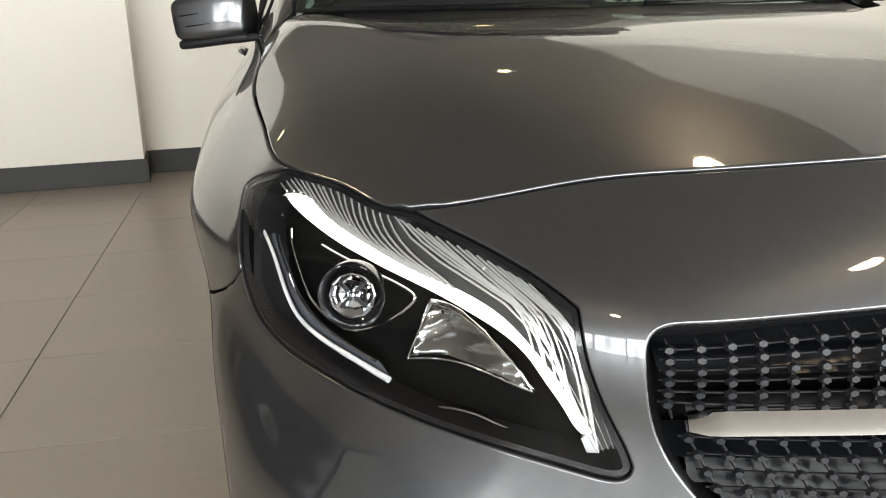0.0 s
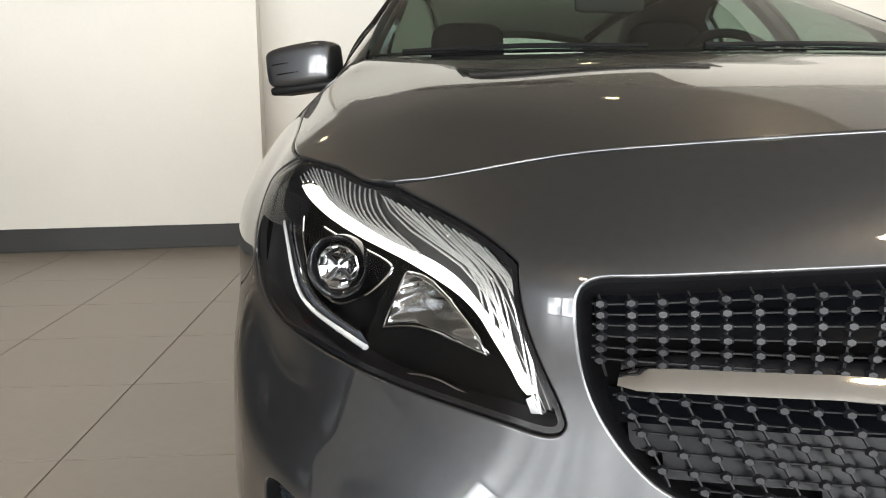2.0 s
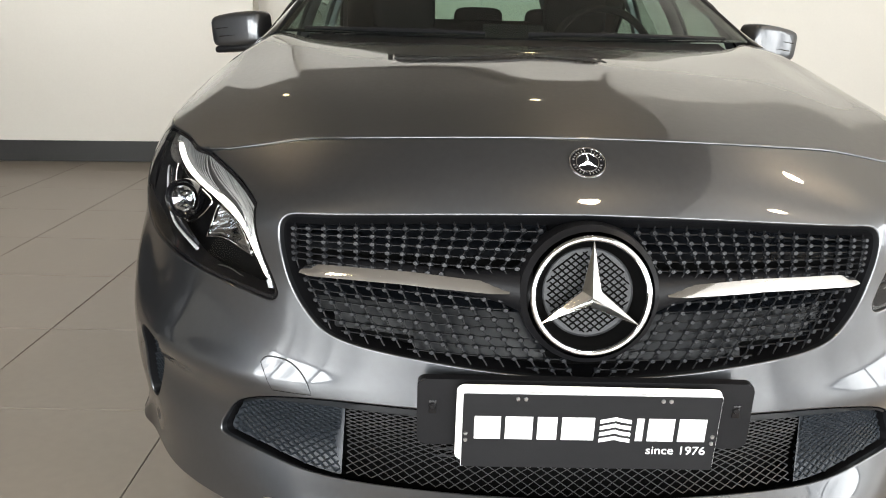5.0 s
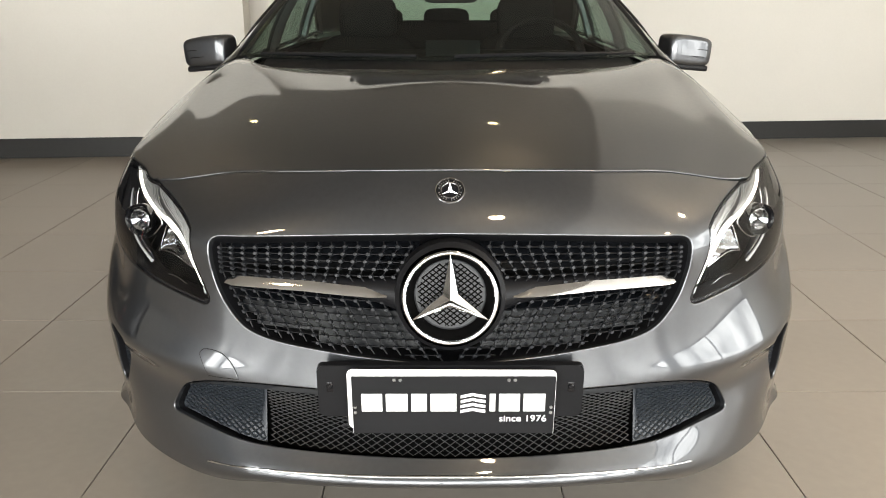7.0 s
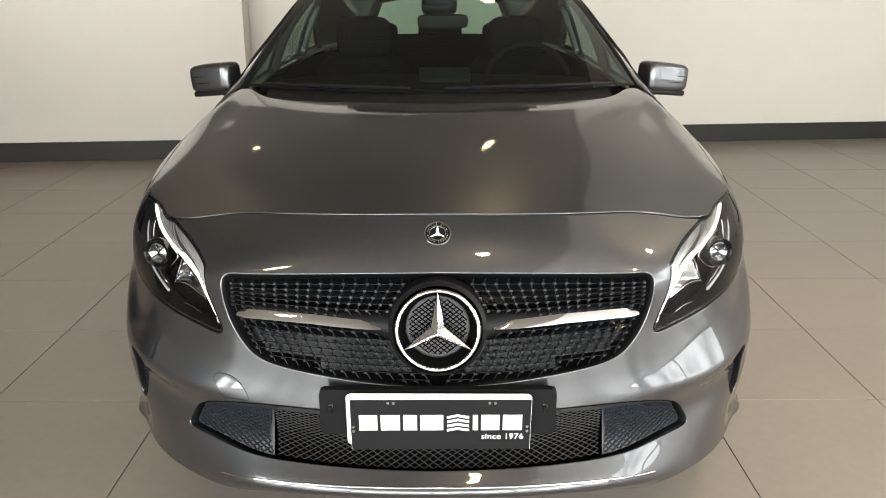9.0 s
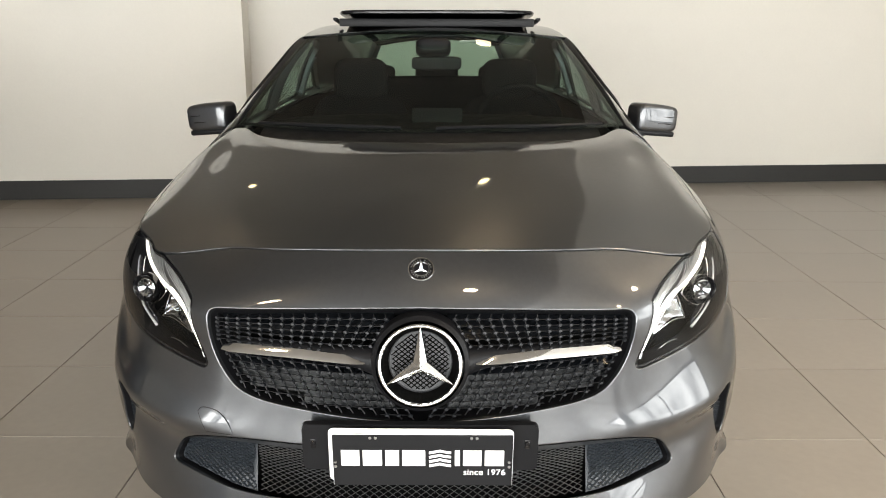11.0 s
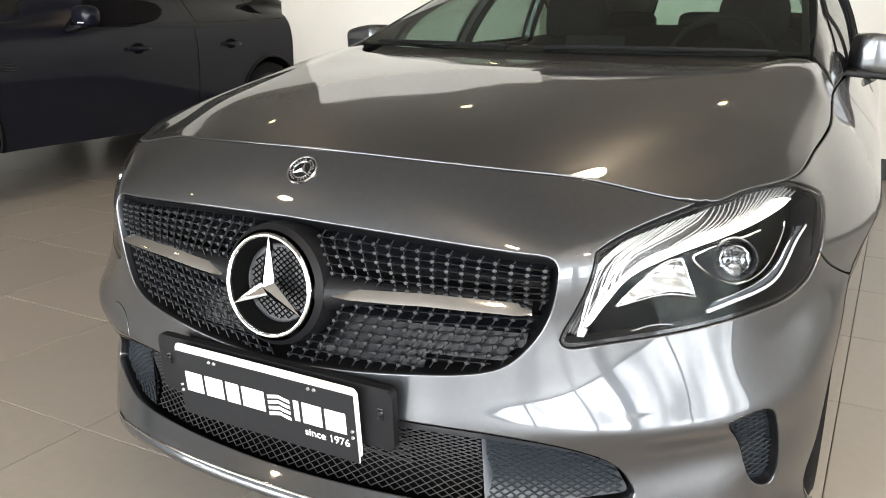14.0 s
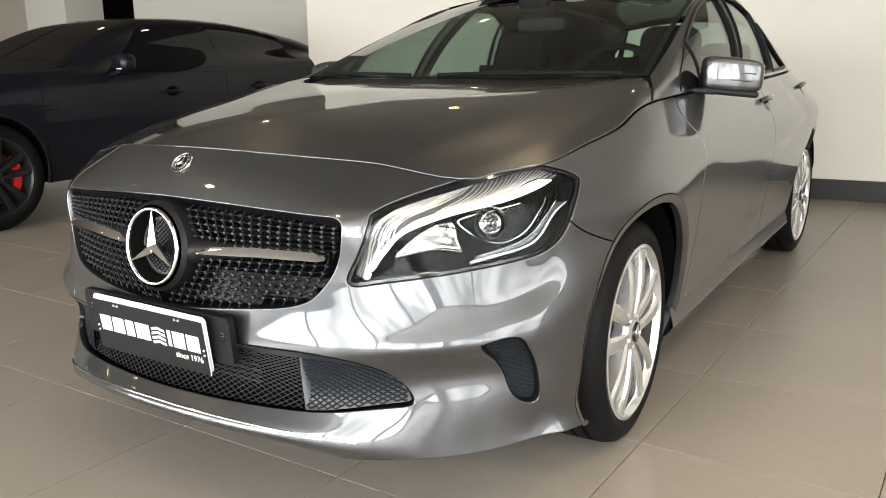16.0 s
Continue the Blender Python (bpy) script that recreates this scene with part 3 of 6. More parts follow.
DOOR_R = [(10.95, v) for v in np.linspace(1.66, 8.95, 40)] + [(u, 8.985) for u in np.linspace(11.0, 12.85, 22)] + seam_uv([(12.85, 8.9), (12.6, 7.2), tuple(back_edge[cut[-1]])], 8)[:-1] + [tuple(q) for q in back_edge[cut[-1] :: -1]] + [(u, 1.62) for u in np.linspace(back_edge[0][0] - 0.05, 11.0, 14)]
QUARTER = [tuple(q) for q in back_edge[cut[-1] :]] + [(u, 1.62) for u in np.linspace(back_edge[-1][0] + 0.05, 14, 8)] + [(13.98, v) for v in np.linspace(1.7, 8.9, 30)] + [(u, 8.985) for u in np.linspace(13.9, 12.9, 10)] + seam_uv([(12.85, 8.9), (12.6, 7.2), tuple(back_edge[cut[-1]])], 8)[:-1]
for n in (0, 1):
    side = (1, -1)[n]
    panel("fender", BODY, both(fender)[n], (), PAINT, car, step=(0.1, 0.16))
    panel("front_door", BODY, both(DOOR_F)[n], (), PAINT, car, step=(0.08, 0.2))
    panel("rear_door", BODY, both(DOOR_R)[n], (), PAINT, car, step=(0.08, 0.2))
    panel("quarter_panel", BODY, both(QUARTER)[n], (), PAINT, car, step=(0.08, 0.25))
    bm = bmesh.new()
    rings = []
    for y in np.linspace(1.222, 3.2, 30):
        w = float(np.interp(y, [1.2, 1.8, 2.5, 3.2], [0.846, 0.828, 0.809, 0.794]))
        rings.append([bm.verts.new((side * (w + dx), y, z)) for dx, z in ((-0.05, 0.292), (-0.008, 0.288), (0.004, 0.246), (0.006, 0.232), (0.0, 0.215), (-0.03, 0.188), (-0.09, 0.18))])
    for a, b in zip(rings, rings[1:]):
        for j in range(6):
            bm.faces.new((a[j], a[j + 1], b[j + 1], b[j]))
    part("sill", bm, PAINT, car)
    for outer, inner in ((front_arch, front_lip_line), (rear_arch, rear_lip_line)):
        bm = bmesh.new()
        a, b = np.array(outer) * (side, 1), np.array(inner) * (side, 1)
        mid = (a + b) / 2
        rings = [[bm.verts.new(q) for q in BODY.place(l) + d * BODY.normal(l) * (1 if BODY.normal(l[:1])[0][0] * side > 0 else -1)] for l, d in ((a, 0.0), (mid, -0.004), (b, -0.011), (b, -0.03))]
        for c, d in zip(rings, rings[1:]):
            for i in range(len(c) - 1):
                bm.faces.new((c[i], c[i + 1], d[i + 1], d[i]))
        part("arch_lip", bm, PAINT, car, "grey painted lip turned in round the wheel arch")
    # dark inner skin added behind the shut lines, black for the shade in them
    inner = [(side * u, v) for u, v in [(6.3, 6.6), (7.0, 6.3)] + [(q[0], q[1]) for q in front_arch_wide if q[1] > 1.7 and q[0] > 7.3] + [(9.0, 1.5), (10, 1.4), (11, 1.4)] + [(q[0], q[1]) for q in back_edge] + [(13.9, 1.7), (13.9, 8.9), (12, 8.9), (10, 8.9), (9, 8.9), (7.5, 8.85), (6.0, 8.8), (6.4, 7.9)]]
    panel("inner_shade_skin", BODY, inner, (), VOID, car, step=(0.2, 0.3), lift=-0.014, rims=False)

# bonnet
front_edge = lambda s: BODY.place(np.stack([4 * s, np.full_like(s, 9.0)], 1))
side_edge = lambda t: BODY.place(np.stack([4 + 5 * t, np.full_like(t, 9.0)], 1))
REAR_HALF = [(0, 1.0, 0.984), (0.24, 1.02, 0.985), (0.44, 1.08, 0.988), (0.60, 1.175, 0.994), (0.690, 1.29, 0.998), (0.725, 1.265, 0.987), (0.756, 1.21, 0.960), (0.779, 1.15, 0.932)]
REAR_AT = [0, 0.3, 0.55, 0.75, 0.89, 0.93, 0.965, 1.0]
rear_line = Spline([-k for k in REAR_AT[:0:-1]] + REAR_AT, [(-x, y, z) for x, y, z in REAR_HALF[:0:-1]] + REAR_HALF)
mid_line = curve([(0, 0.11, 0.863), (0, 0.3, 0.907), (0, 0.55, 0.9435), (0, 0.8, 0.9685), (0, 1.0, 0.984)])
FLAT_BONNET = coons(front_edge, lambda s: rear_line(s), lambda t: mid_line(t), side_edge)
# crown and hollows pressed into the bonnet, in millimetres: across from the middle, and from the nose back
PRESS_U, PRESS_V = [0, 0.25, 0.5, 0.75, 0.9, 1.0], [0, 0.2, 0.4, 0.6, 0.8, 1.0]
PRESS = [[0, -4.2, -5.2, -3.7, 2.2, 0.4], [0, -3.4, -4.4, -0.2, 1.8, 0.9], [0, -1.6, 0.0, 2.5, 2.6, -4.6], [0, 0.0, 1.7, 2.5, 3.9, -4.0], [0, -0.5, 0.4, 1.9, 4.5, 0.0], [0] * 6]
press_along = Spline(PRESS_V, np.array(PRESS).T)


def pressed(uv):
    p = FLAT_BONNET.place(uv)
    across = Spline([-k for k in PRESS_U[:0:-1]] + PRESS_U, np.eye(11))(uv[:, 0])
    along = press_along(uv[:, 1])
    p[:, 2] += 0.001 * (across * np.concatenate([along[:, :0:-1], along], 1)).sum(1)
    return p


BONNET = Patch(pressed)
bonnet_line = [(u, 0.0) for u in np.linspace(-1, 1, 60)] + [(1.0, v) for v in np.linspace(0.02, 0.98, 60)] + [(u, 1.0) for u in np.linspace(1, -1, 60)] + [(-1.0, v) for v in np.linspace(0.98, 0.02, 60)]
panel("bonnet", BONNET, bonnet_line, (), PAINT, car, step=(0.035, 0.035), gap=0.002)

# greenhouse
BELT = [(9.01, 9.0), (9.62, 9.0), (10.07, 9.0), (10.57, 9.0), (11.28, 9.0), (12.0, 9.0), (12.72, 9.0), (13.6, 9.0)]
SIDE_TOP = Surface(
    [
        [tuple(q) for q in BODY.place(np.array(BELT))],
        [(0.752, 1.225, 0.970), (0.742, 1.575, 1.035), (0.735, 1.88, 1.09), (0.72, 2.2, 1.135), (0.69, 2.7, 1.17), (0.63, 3.2, 1.17), (0.55, 3.6, 1.15), (0.46, 3.95, 1.11)],
        [(0.705, 1.325, 1.004), (0.680, 1.60, 1.105), (0.638, 1.90, 1.21), (0.60, 2.2, 1.30), (0.565, 2.7, 1.345), (0.48, 3.2, 1.335), (0.44, 3.6, 1.29), (0.40, 3.95, 1.235)],
    ]
)
top_line = [(u, 0.02) for u in np.linspace(0, 7, 70)] + [(7, v) for v in np.linspace(0.1, 1.9, 12)] + [(u, 2.0) for u in np.linspace(7, 0, 70)] + [(0, v) for v in np.linspace(1.9, 0.1, 12)]
GLASS_F = seam_uv([(1.26, 0.12), (1.26, 0.12), (1.27, 1.0), (1.3, 1.62), (1.3, 1.62), (1.67, 1.78), (2.5, 1.88), (3.3, 1.86), (3.3, 1.86), (3.0, 0.65), (2.87, 0.12), (2.87, 0.12), (2.0, 0.11)], 8, True)
GLASS_R = seam_uv([(3.04, 0.12), (3.04, 0.12), (3.18, 0.65), (3.48, 1.84), (3.48, 1.84), (3.85, 1.72), (4.15, 1.38), (4.15, 1.38), (4.22, 0.12), (4.22, 0.12), (3.6, 0.11)], 8, True)
GLASS_Q = seam_uv([(4.33, 0.12), (4.33, 0.12), (4.28, 1.15), (4.28, 1.15), (4.55, 0.78), (5.15, 0.13), (5.15, 0.13), (4.7, 0.12)], 8, True)
CORNER = seam_uv([(0.70, 0.10), (0.70, 0.10), (0.74, 0.85), (1.2, 1.60), (1.2, 1.60), (1.22, 0.8), (1.22, 0.10), (1.22, 0.10), (1.0, 0.09)], 6, True)
for n in (0, 1):
    m = (1, -1)[n]
    panel("side_frame", SIDE_TOP, top_line, (GLASS_F, GLASS_R, GLASS_Q), PAINT, car, step=(0.12, 0.2), mirror=m, depth=0.03)
    panel("front_side_window", SIDE_TOP, GLASS_F, (), DARK_GLASS, car, "dark tinted side window", step=(0.2, 0.2), mirror=m, lift=-0.006, rims=False).visible_shadow = False
    panel("rear_side_window", SIDE_TOP, GLASS_R, (), DARK_GLASS, car, "dark tinted side window", step=(0.2, 0.2), mirror=m, lift=-0.006, rims=False).visible_shadow = False
    panel("quarter_window", SIDE_TOP, GLASS_Q, (), DARK_GLASS, car, "dark tinted quarter window", step=(0.2, 0.2), mirror=m, lift=-0.006, rims=False).visible_shadow = False
    for name, line in (("quarter_window_seal", GLASS_Q), ("front_window_seal", GLASS_F), ("rear_window_seal", GLASS_R)):
        bm = bmesh.new()
        uv = np.array(line + [line[0]])
        tube(bm, (SIDE_TOP.place(uv) + SIDE_TOP.normal(uv) * 0.001) * (m, 1, 1), 0.008, 6)
        part(name, bm, BLACK, car)

glass_base = Spline([-1, -0.5, 0, 0.5, 1], [(-0.70, 1.33, 1.006), (-0.38, 1.19, 1.004), (0, 1.14, 1.002), (0.38, 1.19, 1.004), (0.70, 1.33, 1.006)])
glass_top = Spline([-1, -0.5, 0, 0.5, 1], [(-0.575, 2.2, 1.30), (-0.3, 2.11, 1.325), (0, 2.08, 1.33), (0.3, 2.11, 1.325), (0.575, 2.2, 1.30)])
glass_mid = curve([(0, 1.14, 1.002), (0, 1.6, 1.182), (0, 2.08, 1.33)])
glass_side = curve([(0.70, 1.33, 1.006), (0.66, 1.6, 1.107), (0.617, 1.9, 1.212), (0.575, 2.2, 1.30)])
WINDSCREEN = coons(lambda s: glass_base(s), lambda s: glass_top(s), lambda t: glass_mid(t), lambda t: glass_side(t))
square = lambda n: [(u, 0.0) for u in np.linspace(-1, 1, n)][:-1] + [(1.0, v) for v in np.linspace(0, 1, n)][:-1] + [(u, 1.0) for u in np.linspace(1, -1, n)][:-1] + [(-1.0, v) for v in np.linspace(1, 0, n)][:-1]
inset = [(u * 0.97, 0.025 + 0.945 * v) for u, v in square(30)]
panel("windscreen", WINDSCREEN, square(30), (), SCREEN, car, "green tinted windscreen", step=(0.08, 0.08), rims=False).visible_shadow = False
panel("windscreen_border", WINDSCREEN, square(30), (inset,), GLOSS_BLACK, car, "black printed windscreen border", step=(0.08, 0.08), rims=False, lift=-0.004)
roof_side = curve([(0.60, 2.2, 1.302), (0.565, 2.7, 1.347), (0.48, 3.2, 1.337), (0.44, 3.6, 1.292), (0.40, 3.95, 1.237)])
roof_mid = curve([(0, 2.085, 1.332), (0, 2.6, 1.39), (0, 3.2, 1.40), (0, 3.6, 1.37), (0, 3.98, 1.29)])
roof_back = Spline([-1, 0, 1], [(-0.40, 3.95, 1.237), (0, 3.98, 1.29), (0.40, 3.95, 1.237)])
ROOF = coons(lambda s: glass_top(s), lambda s: roof_back(s), lambda t: roof_mid(t), lambda t: roof_side(t))
panel("roof", ROOF, square(30), (), GLOSS_BLACK, car, "gloss black glass roof", step=(0.08, 0.08))


# ---- the car: lamps, grille and trim ----
def seat_at(uv, lift=0.0, surf=None):
    """A pose on the skin: z out of it, x level."""
    surf = surf or BODY
    p, n = Vector(surf.place([uv])[0]), Vector(surf.normal([uv])[0])
    x = Vector((0, 0, 1)).cross(n).normalized()
    y = n.cross(x)
    turn = Matrix(((x.x, y.x, n.x), (x.y, y.y, n.y), (x.z, y.z, n.z))).to_4x4()
    return Matrix.Translation(p + n * lift) @ turn


def skirt(name, surf, line, top, bottom, mat, parent, label=""):
    """A wall that follows a closed line on the skin, from one depth to another."""
    uv = np.array(line)
    p, n = surf.place(uv), surf.normal(uv)
    bm = bmesh.new()
    a, b = [bm.verts.new(q) for q in p + n * top], [bm.verts.new(q) for q in p + n * bottom]
    for i in range(len(a)):
        j = (i + 1) % len(a)
        bm.faces.new((a[i], a[j], b[j], b[i]))
    return part(name, bm, mat, parent, label)


def shrink(surf, line, d):
    """A closed line on the skin drawn in by d metres."""
    uv = np.array(line, float)
    if np.sum(uv[:, 0] * np.roll(uv[:, 1], -1) - np.roll(uv[:, 0], -1) * uv[:, 1]) < 0:
        uv = uv[::-1]
    p, n = surf.place(uv), surf.normal(uv)
    out = np.cross(np.roll(p, -1, 0) - np.roll(p, 1, 0), n)
    out /= np.maximum(np.linalg.norm(out, axis=1, keepdims=True), 1e-9)
    du, dv = surf.slopes(uv)
    return [tuple(q + np.linalg.lstsq(np.stack([a, b], 1), -o * d, rcond=None)[0]) for q, a, b, o in zip(uv, du, dv, out)]


def uv_xz(points, start=None):
    """Where on the nose places with given x and z lie."""
    pts = np.asarray(points, float)
    first = np.stack([np.sign(pts[:, 0]) * np.interp(abs(pts[:, 0]), [0, 0.2, 0.38, 0.5, 0.62, 0.73, 0.81], range(7)), np.interp(pts[:, 1], [0.24, 0.32, 0.4, 0.48, 0.56, 0.64, 0.72, 0.8, 0.86], range(1, 10))], 1)
    return BODY.find(pts, [0, 2], first)


FACET = material("fluted_mirror", (0.50, 0.51, 0.52), 0.06, 1.0, 0.0, 420, 0.15)
CLEAR_GUIDE = material("frosted_light_guide", (0.75, 0.76, 0.78), 0.18, 0.3, 0.05, 80, coat=1.0, emit=0.0)
RIB = material("pale_ribbed_reflector", (0.62, 0.62, 0.61), 0.25, 0.6, 0.1, 150)
DARK_REFLECT = material("grey_ribbed_backing", (0.05, 0.05, 0.05), 0.35, 0.3, 0.1, 150)
BAND_GREY = material("blue_grey_frosted_plastic", (0.10, 0.11, 0.13), 0.2, 0.5, 0.05, 90)

GUIDE_TOP = [(5.98, 8.36), (5.74, 8.53), (5.12, 8.30), (4.63, 7.97), (4.335, 7.54), (4.1, 7.30), (3.88, 7.01), (3.73, 6.71), (3.59, 6.44), (3.45, 6.13), (3.33, 5.9), (3.25, 5.7)]
GUIDE_LOW = [(3.32, 5.66), (3.37, 5.73), (3.46, 5.95), (3.585, 6.22), (3.71, 6.5), (3.87, 6.74), (4.07, 6.94), (4.31, 7.16), (4.64, 7.45), (5.03, 7.88), (5.5, 8.15), (5.85, 8.28)]
GUIDE = seam_uv(GUIDE_TOP + [GUIDE_TOP[-1], GUIDE_LOW[0]] + GUIDE_LOW, 6, True)
GUIDE_END = seam_uv([(3.25, 5.68), (3.25, 5.68), (3.2, 5.47), (3.2, 5.47), (3.29, 5.46), (3.29, 5.46), (3.33, 5.62), (3.33, 5.62)], 4, True)
ARC = smooth_line([(6.5, 7.35), (6.14, 7.13), (5.95, 6.56), (5.78, 6.15), (5.49, 5.99), (5.09, 5.91), (4.77, 5.82)], 6)
BAND = smooth_line([(6.0, 7.47), (5.84, 6.84), (5.73, 6.47), (5.52, 6.22), (5.27, 6.1), (4.89, 5.99)], 6)
FRAME = smooth_line([(5.76, 7.74), (5.68, 7.0), (5.59, 6.53), (5.43, 6.32), (5.2, 6.25), (5.0, 6.33), (4.75, 6.54), (4.57, 6.78), (4.5, 6.95), (4.56, 7.06), (4.9, 7.3), (5.3, 7.62)], 6)
TURN_LAMP = seam_uv([(4.38, 6.91), (4.47, 6.63), (4.63, 6.13), (4.63, 6.13), (4.28, 6.23), (4.02, 6.17), (3.69, 6.02), (3.69, 6.02), (3.77, 6.21), (3.91, 6.45), (4.07, 6.7), (4.25, 6.88)], 5, True)
RIB_TOP = curve([(6.3, 8.5, 0), (6.06, 8.82, 0), (5.56, 8.93, 0), (4.04, 8.88, 0), (3.7, 8.36, 0), (3.47, 7.82, 0), (3.37, 7.4, 0), (3.3, 6.6, 0), (3.15, 6.0, 0), (3.06, 5.6, 0)])
RIB_LOW = curve([(6.0, 8.38, 0), (5.74, 8.56, 0), (5.12, 8.33, 0), (4.63, 8.0, 0), (4.335, 7.57, 0), (4.1, 7.33, 0), (3.88, 7.03, 0), (3.73, 6.73, 0), (3.45, 6.15, 0), (3.2, 5.5, 0)])


def sided(line, side):
    return [(side * u, v) for u, v in line]


def headlamp(side):
    lamp = new("headlamp")
    lamp.parent = car
    tagged(lamp, "clear headlamp with a lit white light guide")
    at = lambda line: sided(line, side)
    panel("lens", BODY, at(lamp_line), (), LENS, lamp, "clear plastic lens", step=(0.2, 0.2), rims=False, lift=-0.001).visible_shadow = False
    edge = shrink(BODY, lamp_line, 0.0065)
    panel("gasket", BODY, at(lamp_line), (at(edge),), GLOSS_BLACK, lamp, "black lens edge", step=(0.2, 0.2), rims=False, lift=-0.004)
    skirt("housing_wall", BODY, at(lamp_line), -0.002, -0.07, BLACK, lamp)
    panel("housing", BODY, at(lamp_line), (), VOID, lamp, "black inner housing", step=(0.2, 0.2), rims=False, lift=-0.066)
    panel("light_guide", BODY, at(GUIDE), (), DRL, lamp, "lit white daytime light guide", step=(0.2, 0.2), gap=0, round_=0.003, depth=0.016, lift=-0.03)
    panel("guide_end", BODY, at(GUIDE_END), (), CLEAR_GUIDE, lamp, "clear end of the light guide", step=(0.2, 0.2), gap=0, round_=0.001, depth=0.01, lift=-0.03)
    under = lambda line, d: BODY.place(np.array(at(line))) - d * BODY.normal(np.array(at(line)))
    bm = bmesh.new()
    pts = under(ARC, 0.036)
    tube(bm, pts, list(np.interp(np.linspace(0, 1, len(pts)), [0, 0.5, 1], [0.0022, 0.0026, 0.0038])), 8)
    part("outer_light_pipe", bm, CLEAR_GUIDE, lamp, "thin bright curved light pipe")
    panel("inner_band", BODY, at(ARC + BAND[::-1]), (), BAND_GREY, lamp, "blue-grey frosted band inside the pipe", step=(0.2, 0.2), rims=False, lift=-0.042)
    bm = bmesh.new()
    tube(bm, under(BAND, 0.038), 0.0014, 6)
    part("band_edge", bm, CHROME, lamp)
    bm = bmesh.new()
    tube(bm, under(FRAME, 0.042), 0.0018, 8)
    part("projector_frame", bm, CHROME, lamp, "chrome frame round the projector")
    # fluted turn-signal bowl
    bowl = panel("turn_reflector", BODY, at(TURN_LAMP), (), FACET, lamp, "fluted mirror reflector", step=(0.035, 0.04), gap=0, round_=0.002, depth=0.003, lift=-0.046)
    for v in bowl.data.vertices:
        x, z = abs(v.co.x) - 0.616, v.co.z - 0.687
        v.co.y += 0.030 * math.exp(-(x / 0.03) ** 2 - (z / 0.03) ** 2) + 0.0022 * math.sin(x * 800) + 0.0016 * math.sin(z * 330 + x * 120)
    bm = bmesh.new()
    tube(bm, under(TURN_LAMP + TURN_LAMP[:1], 0.044), 0.0012, 6)
    part("reflector_rim", bm, CHROME, lamp)
    # projector: cup, mirror bowl, lens
    aim = Vector((side * 0.28, -1.0, 0.04)).normalized()
    m = Matrix.Translation((side * 0.711, 0.314, 0.705)) @ aim.to_track_quat("Z", "Y").to_matrix().to_4x4()
    bm = bmesh.new()
    spin(bm, [(0.026, -0.02), (0.031, -0.004), (0.036, 0.002), (0.037, 0.0), (0.036, -0.02)], m, 40)
    part("projector_cup", bm, GLOSS_BLACK, lamp, "gloss black projector cup")
    bm = bmesh.new()
    spin(bm, [(0.0, -0.022), (0.007, -0.021), (0.0075, -0.014), (0.016, -0.010), (0.024, -0.002), (0.0255, -0.003)], m, 12)
    part("projector_bowl", bm, CHROME, lamp, "bright bowl behind the lens", smooth=False)
    bm = bmesh.new()
    for k in range(4):
        box(bm, (0.022, 0.0035, 0.004), m @ pose(0, 0, -0.007, 0, 0, 45 + 90 * k) @ pose(0.013, 0, 0))
    part("projector_blade", bm, BLACK, lamp, smooth=False)
    bm = bmesh.new()
    spin(bm, [(0.0, 0.010), (0.008, 0.009), (0.016, 0.0055), (0.023, -0.0005), (0.027, -0.006)], m, 40)
    part("projector_lens", bm, LENS, lamp, "clear domed projector lens").visible_shadow = False
    # ribbed insert along the top
    uv = [tuple(RIB_TOP(np.array([t]))[0][:2]) for t in np.linspace(0, 1, 40)] + [tuple(RIB_LOW(np.array([t]))[0][:2]) for t in np.linspace(1, 0, 40)]
    panel("ribbed_backing", BODY, at(uv), (), DARK_REFLECT, lamp, step=(0.2, 0.2), rims=False, lift=-0.032)
    bm = bmesh.new()
    tops = RIB_TOP(np.linspace(0, 1, 300))[:, :2] * (side, 1)
    lows = RIB_LOW(np.linspace(0, 1, 300))[:, :2] * (side, 1)
    pt, pl = BODY.place(tops) - 0.026 * BODY.normal(tops), BODY.place(lows) - 0.026 * BODY.normal(lows)
    run = np.r_[0, np.cumsum(np.linalg.norm(np.diff(pt, axis=0), axis=1))]
    for want in np.linspace(0.004, run[-1] * 0.93, 44):
        first = int(np.argmin(abs(run - want)))
        way = pl - pt[first]
        slant = np.degrees(np.arctan2(0.057 * side * way[:, 0] - 0.257 * way[:, 1] - 0.965 * way[:, 2], -side * 0.978 * way[:, 0] - 0.21 * way[:, 1]))
        k = int(np.argmin(abs(slant - 50)))
        if abs(slant[k] - 50) < 20:
            uv = np.linspace(tops[first], lows[k], 9)
            tube(bm, BODY.place(uv) - 0.027 * BODY.normal(uv), 0.0013, 6)
    for frac in (0.25, 0.5, 0.75):
        line = RIB_TOP(np.linspace(0.66, 1, 30))[:, :2] * (1 - frac) + RIB_LOW(np.linspace(0.66, 1, 30))[:, :2] * frac
        tube(bm, under([tuple(q) for q in line], 0.027), 0.0006, 4)
    tagged(part("rib", bm, RIB, lamp, "fine pale reflector ribs"), kind="stuff")
    bm = bmesh.new()
    tube(bm, under(smooth_line([(4.46, 5.58), (4.3, 5.62), (4.1, 5.6), (3.97, 5.54), (3.76, 5.45)], 6), 0.05), 0.0011, 6)
    part("trim_line", bm, SATIN, lamp)
    return lamp


headlamp(1)
headlamp(-1)


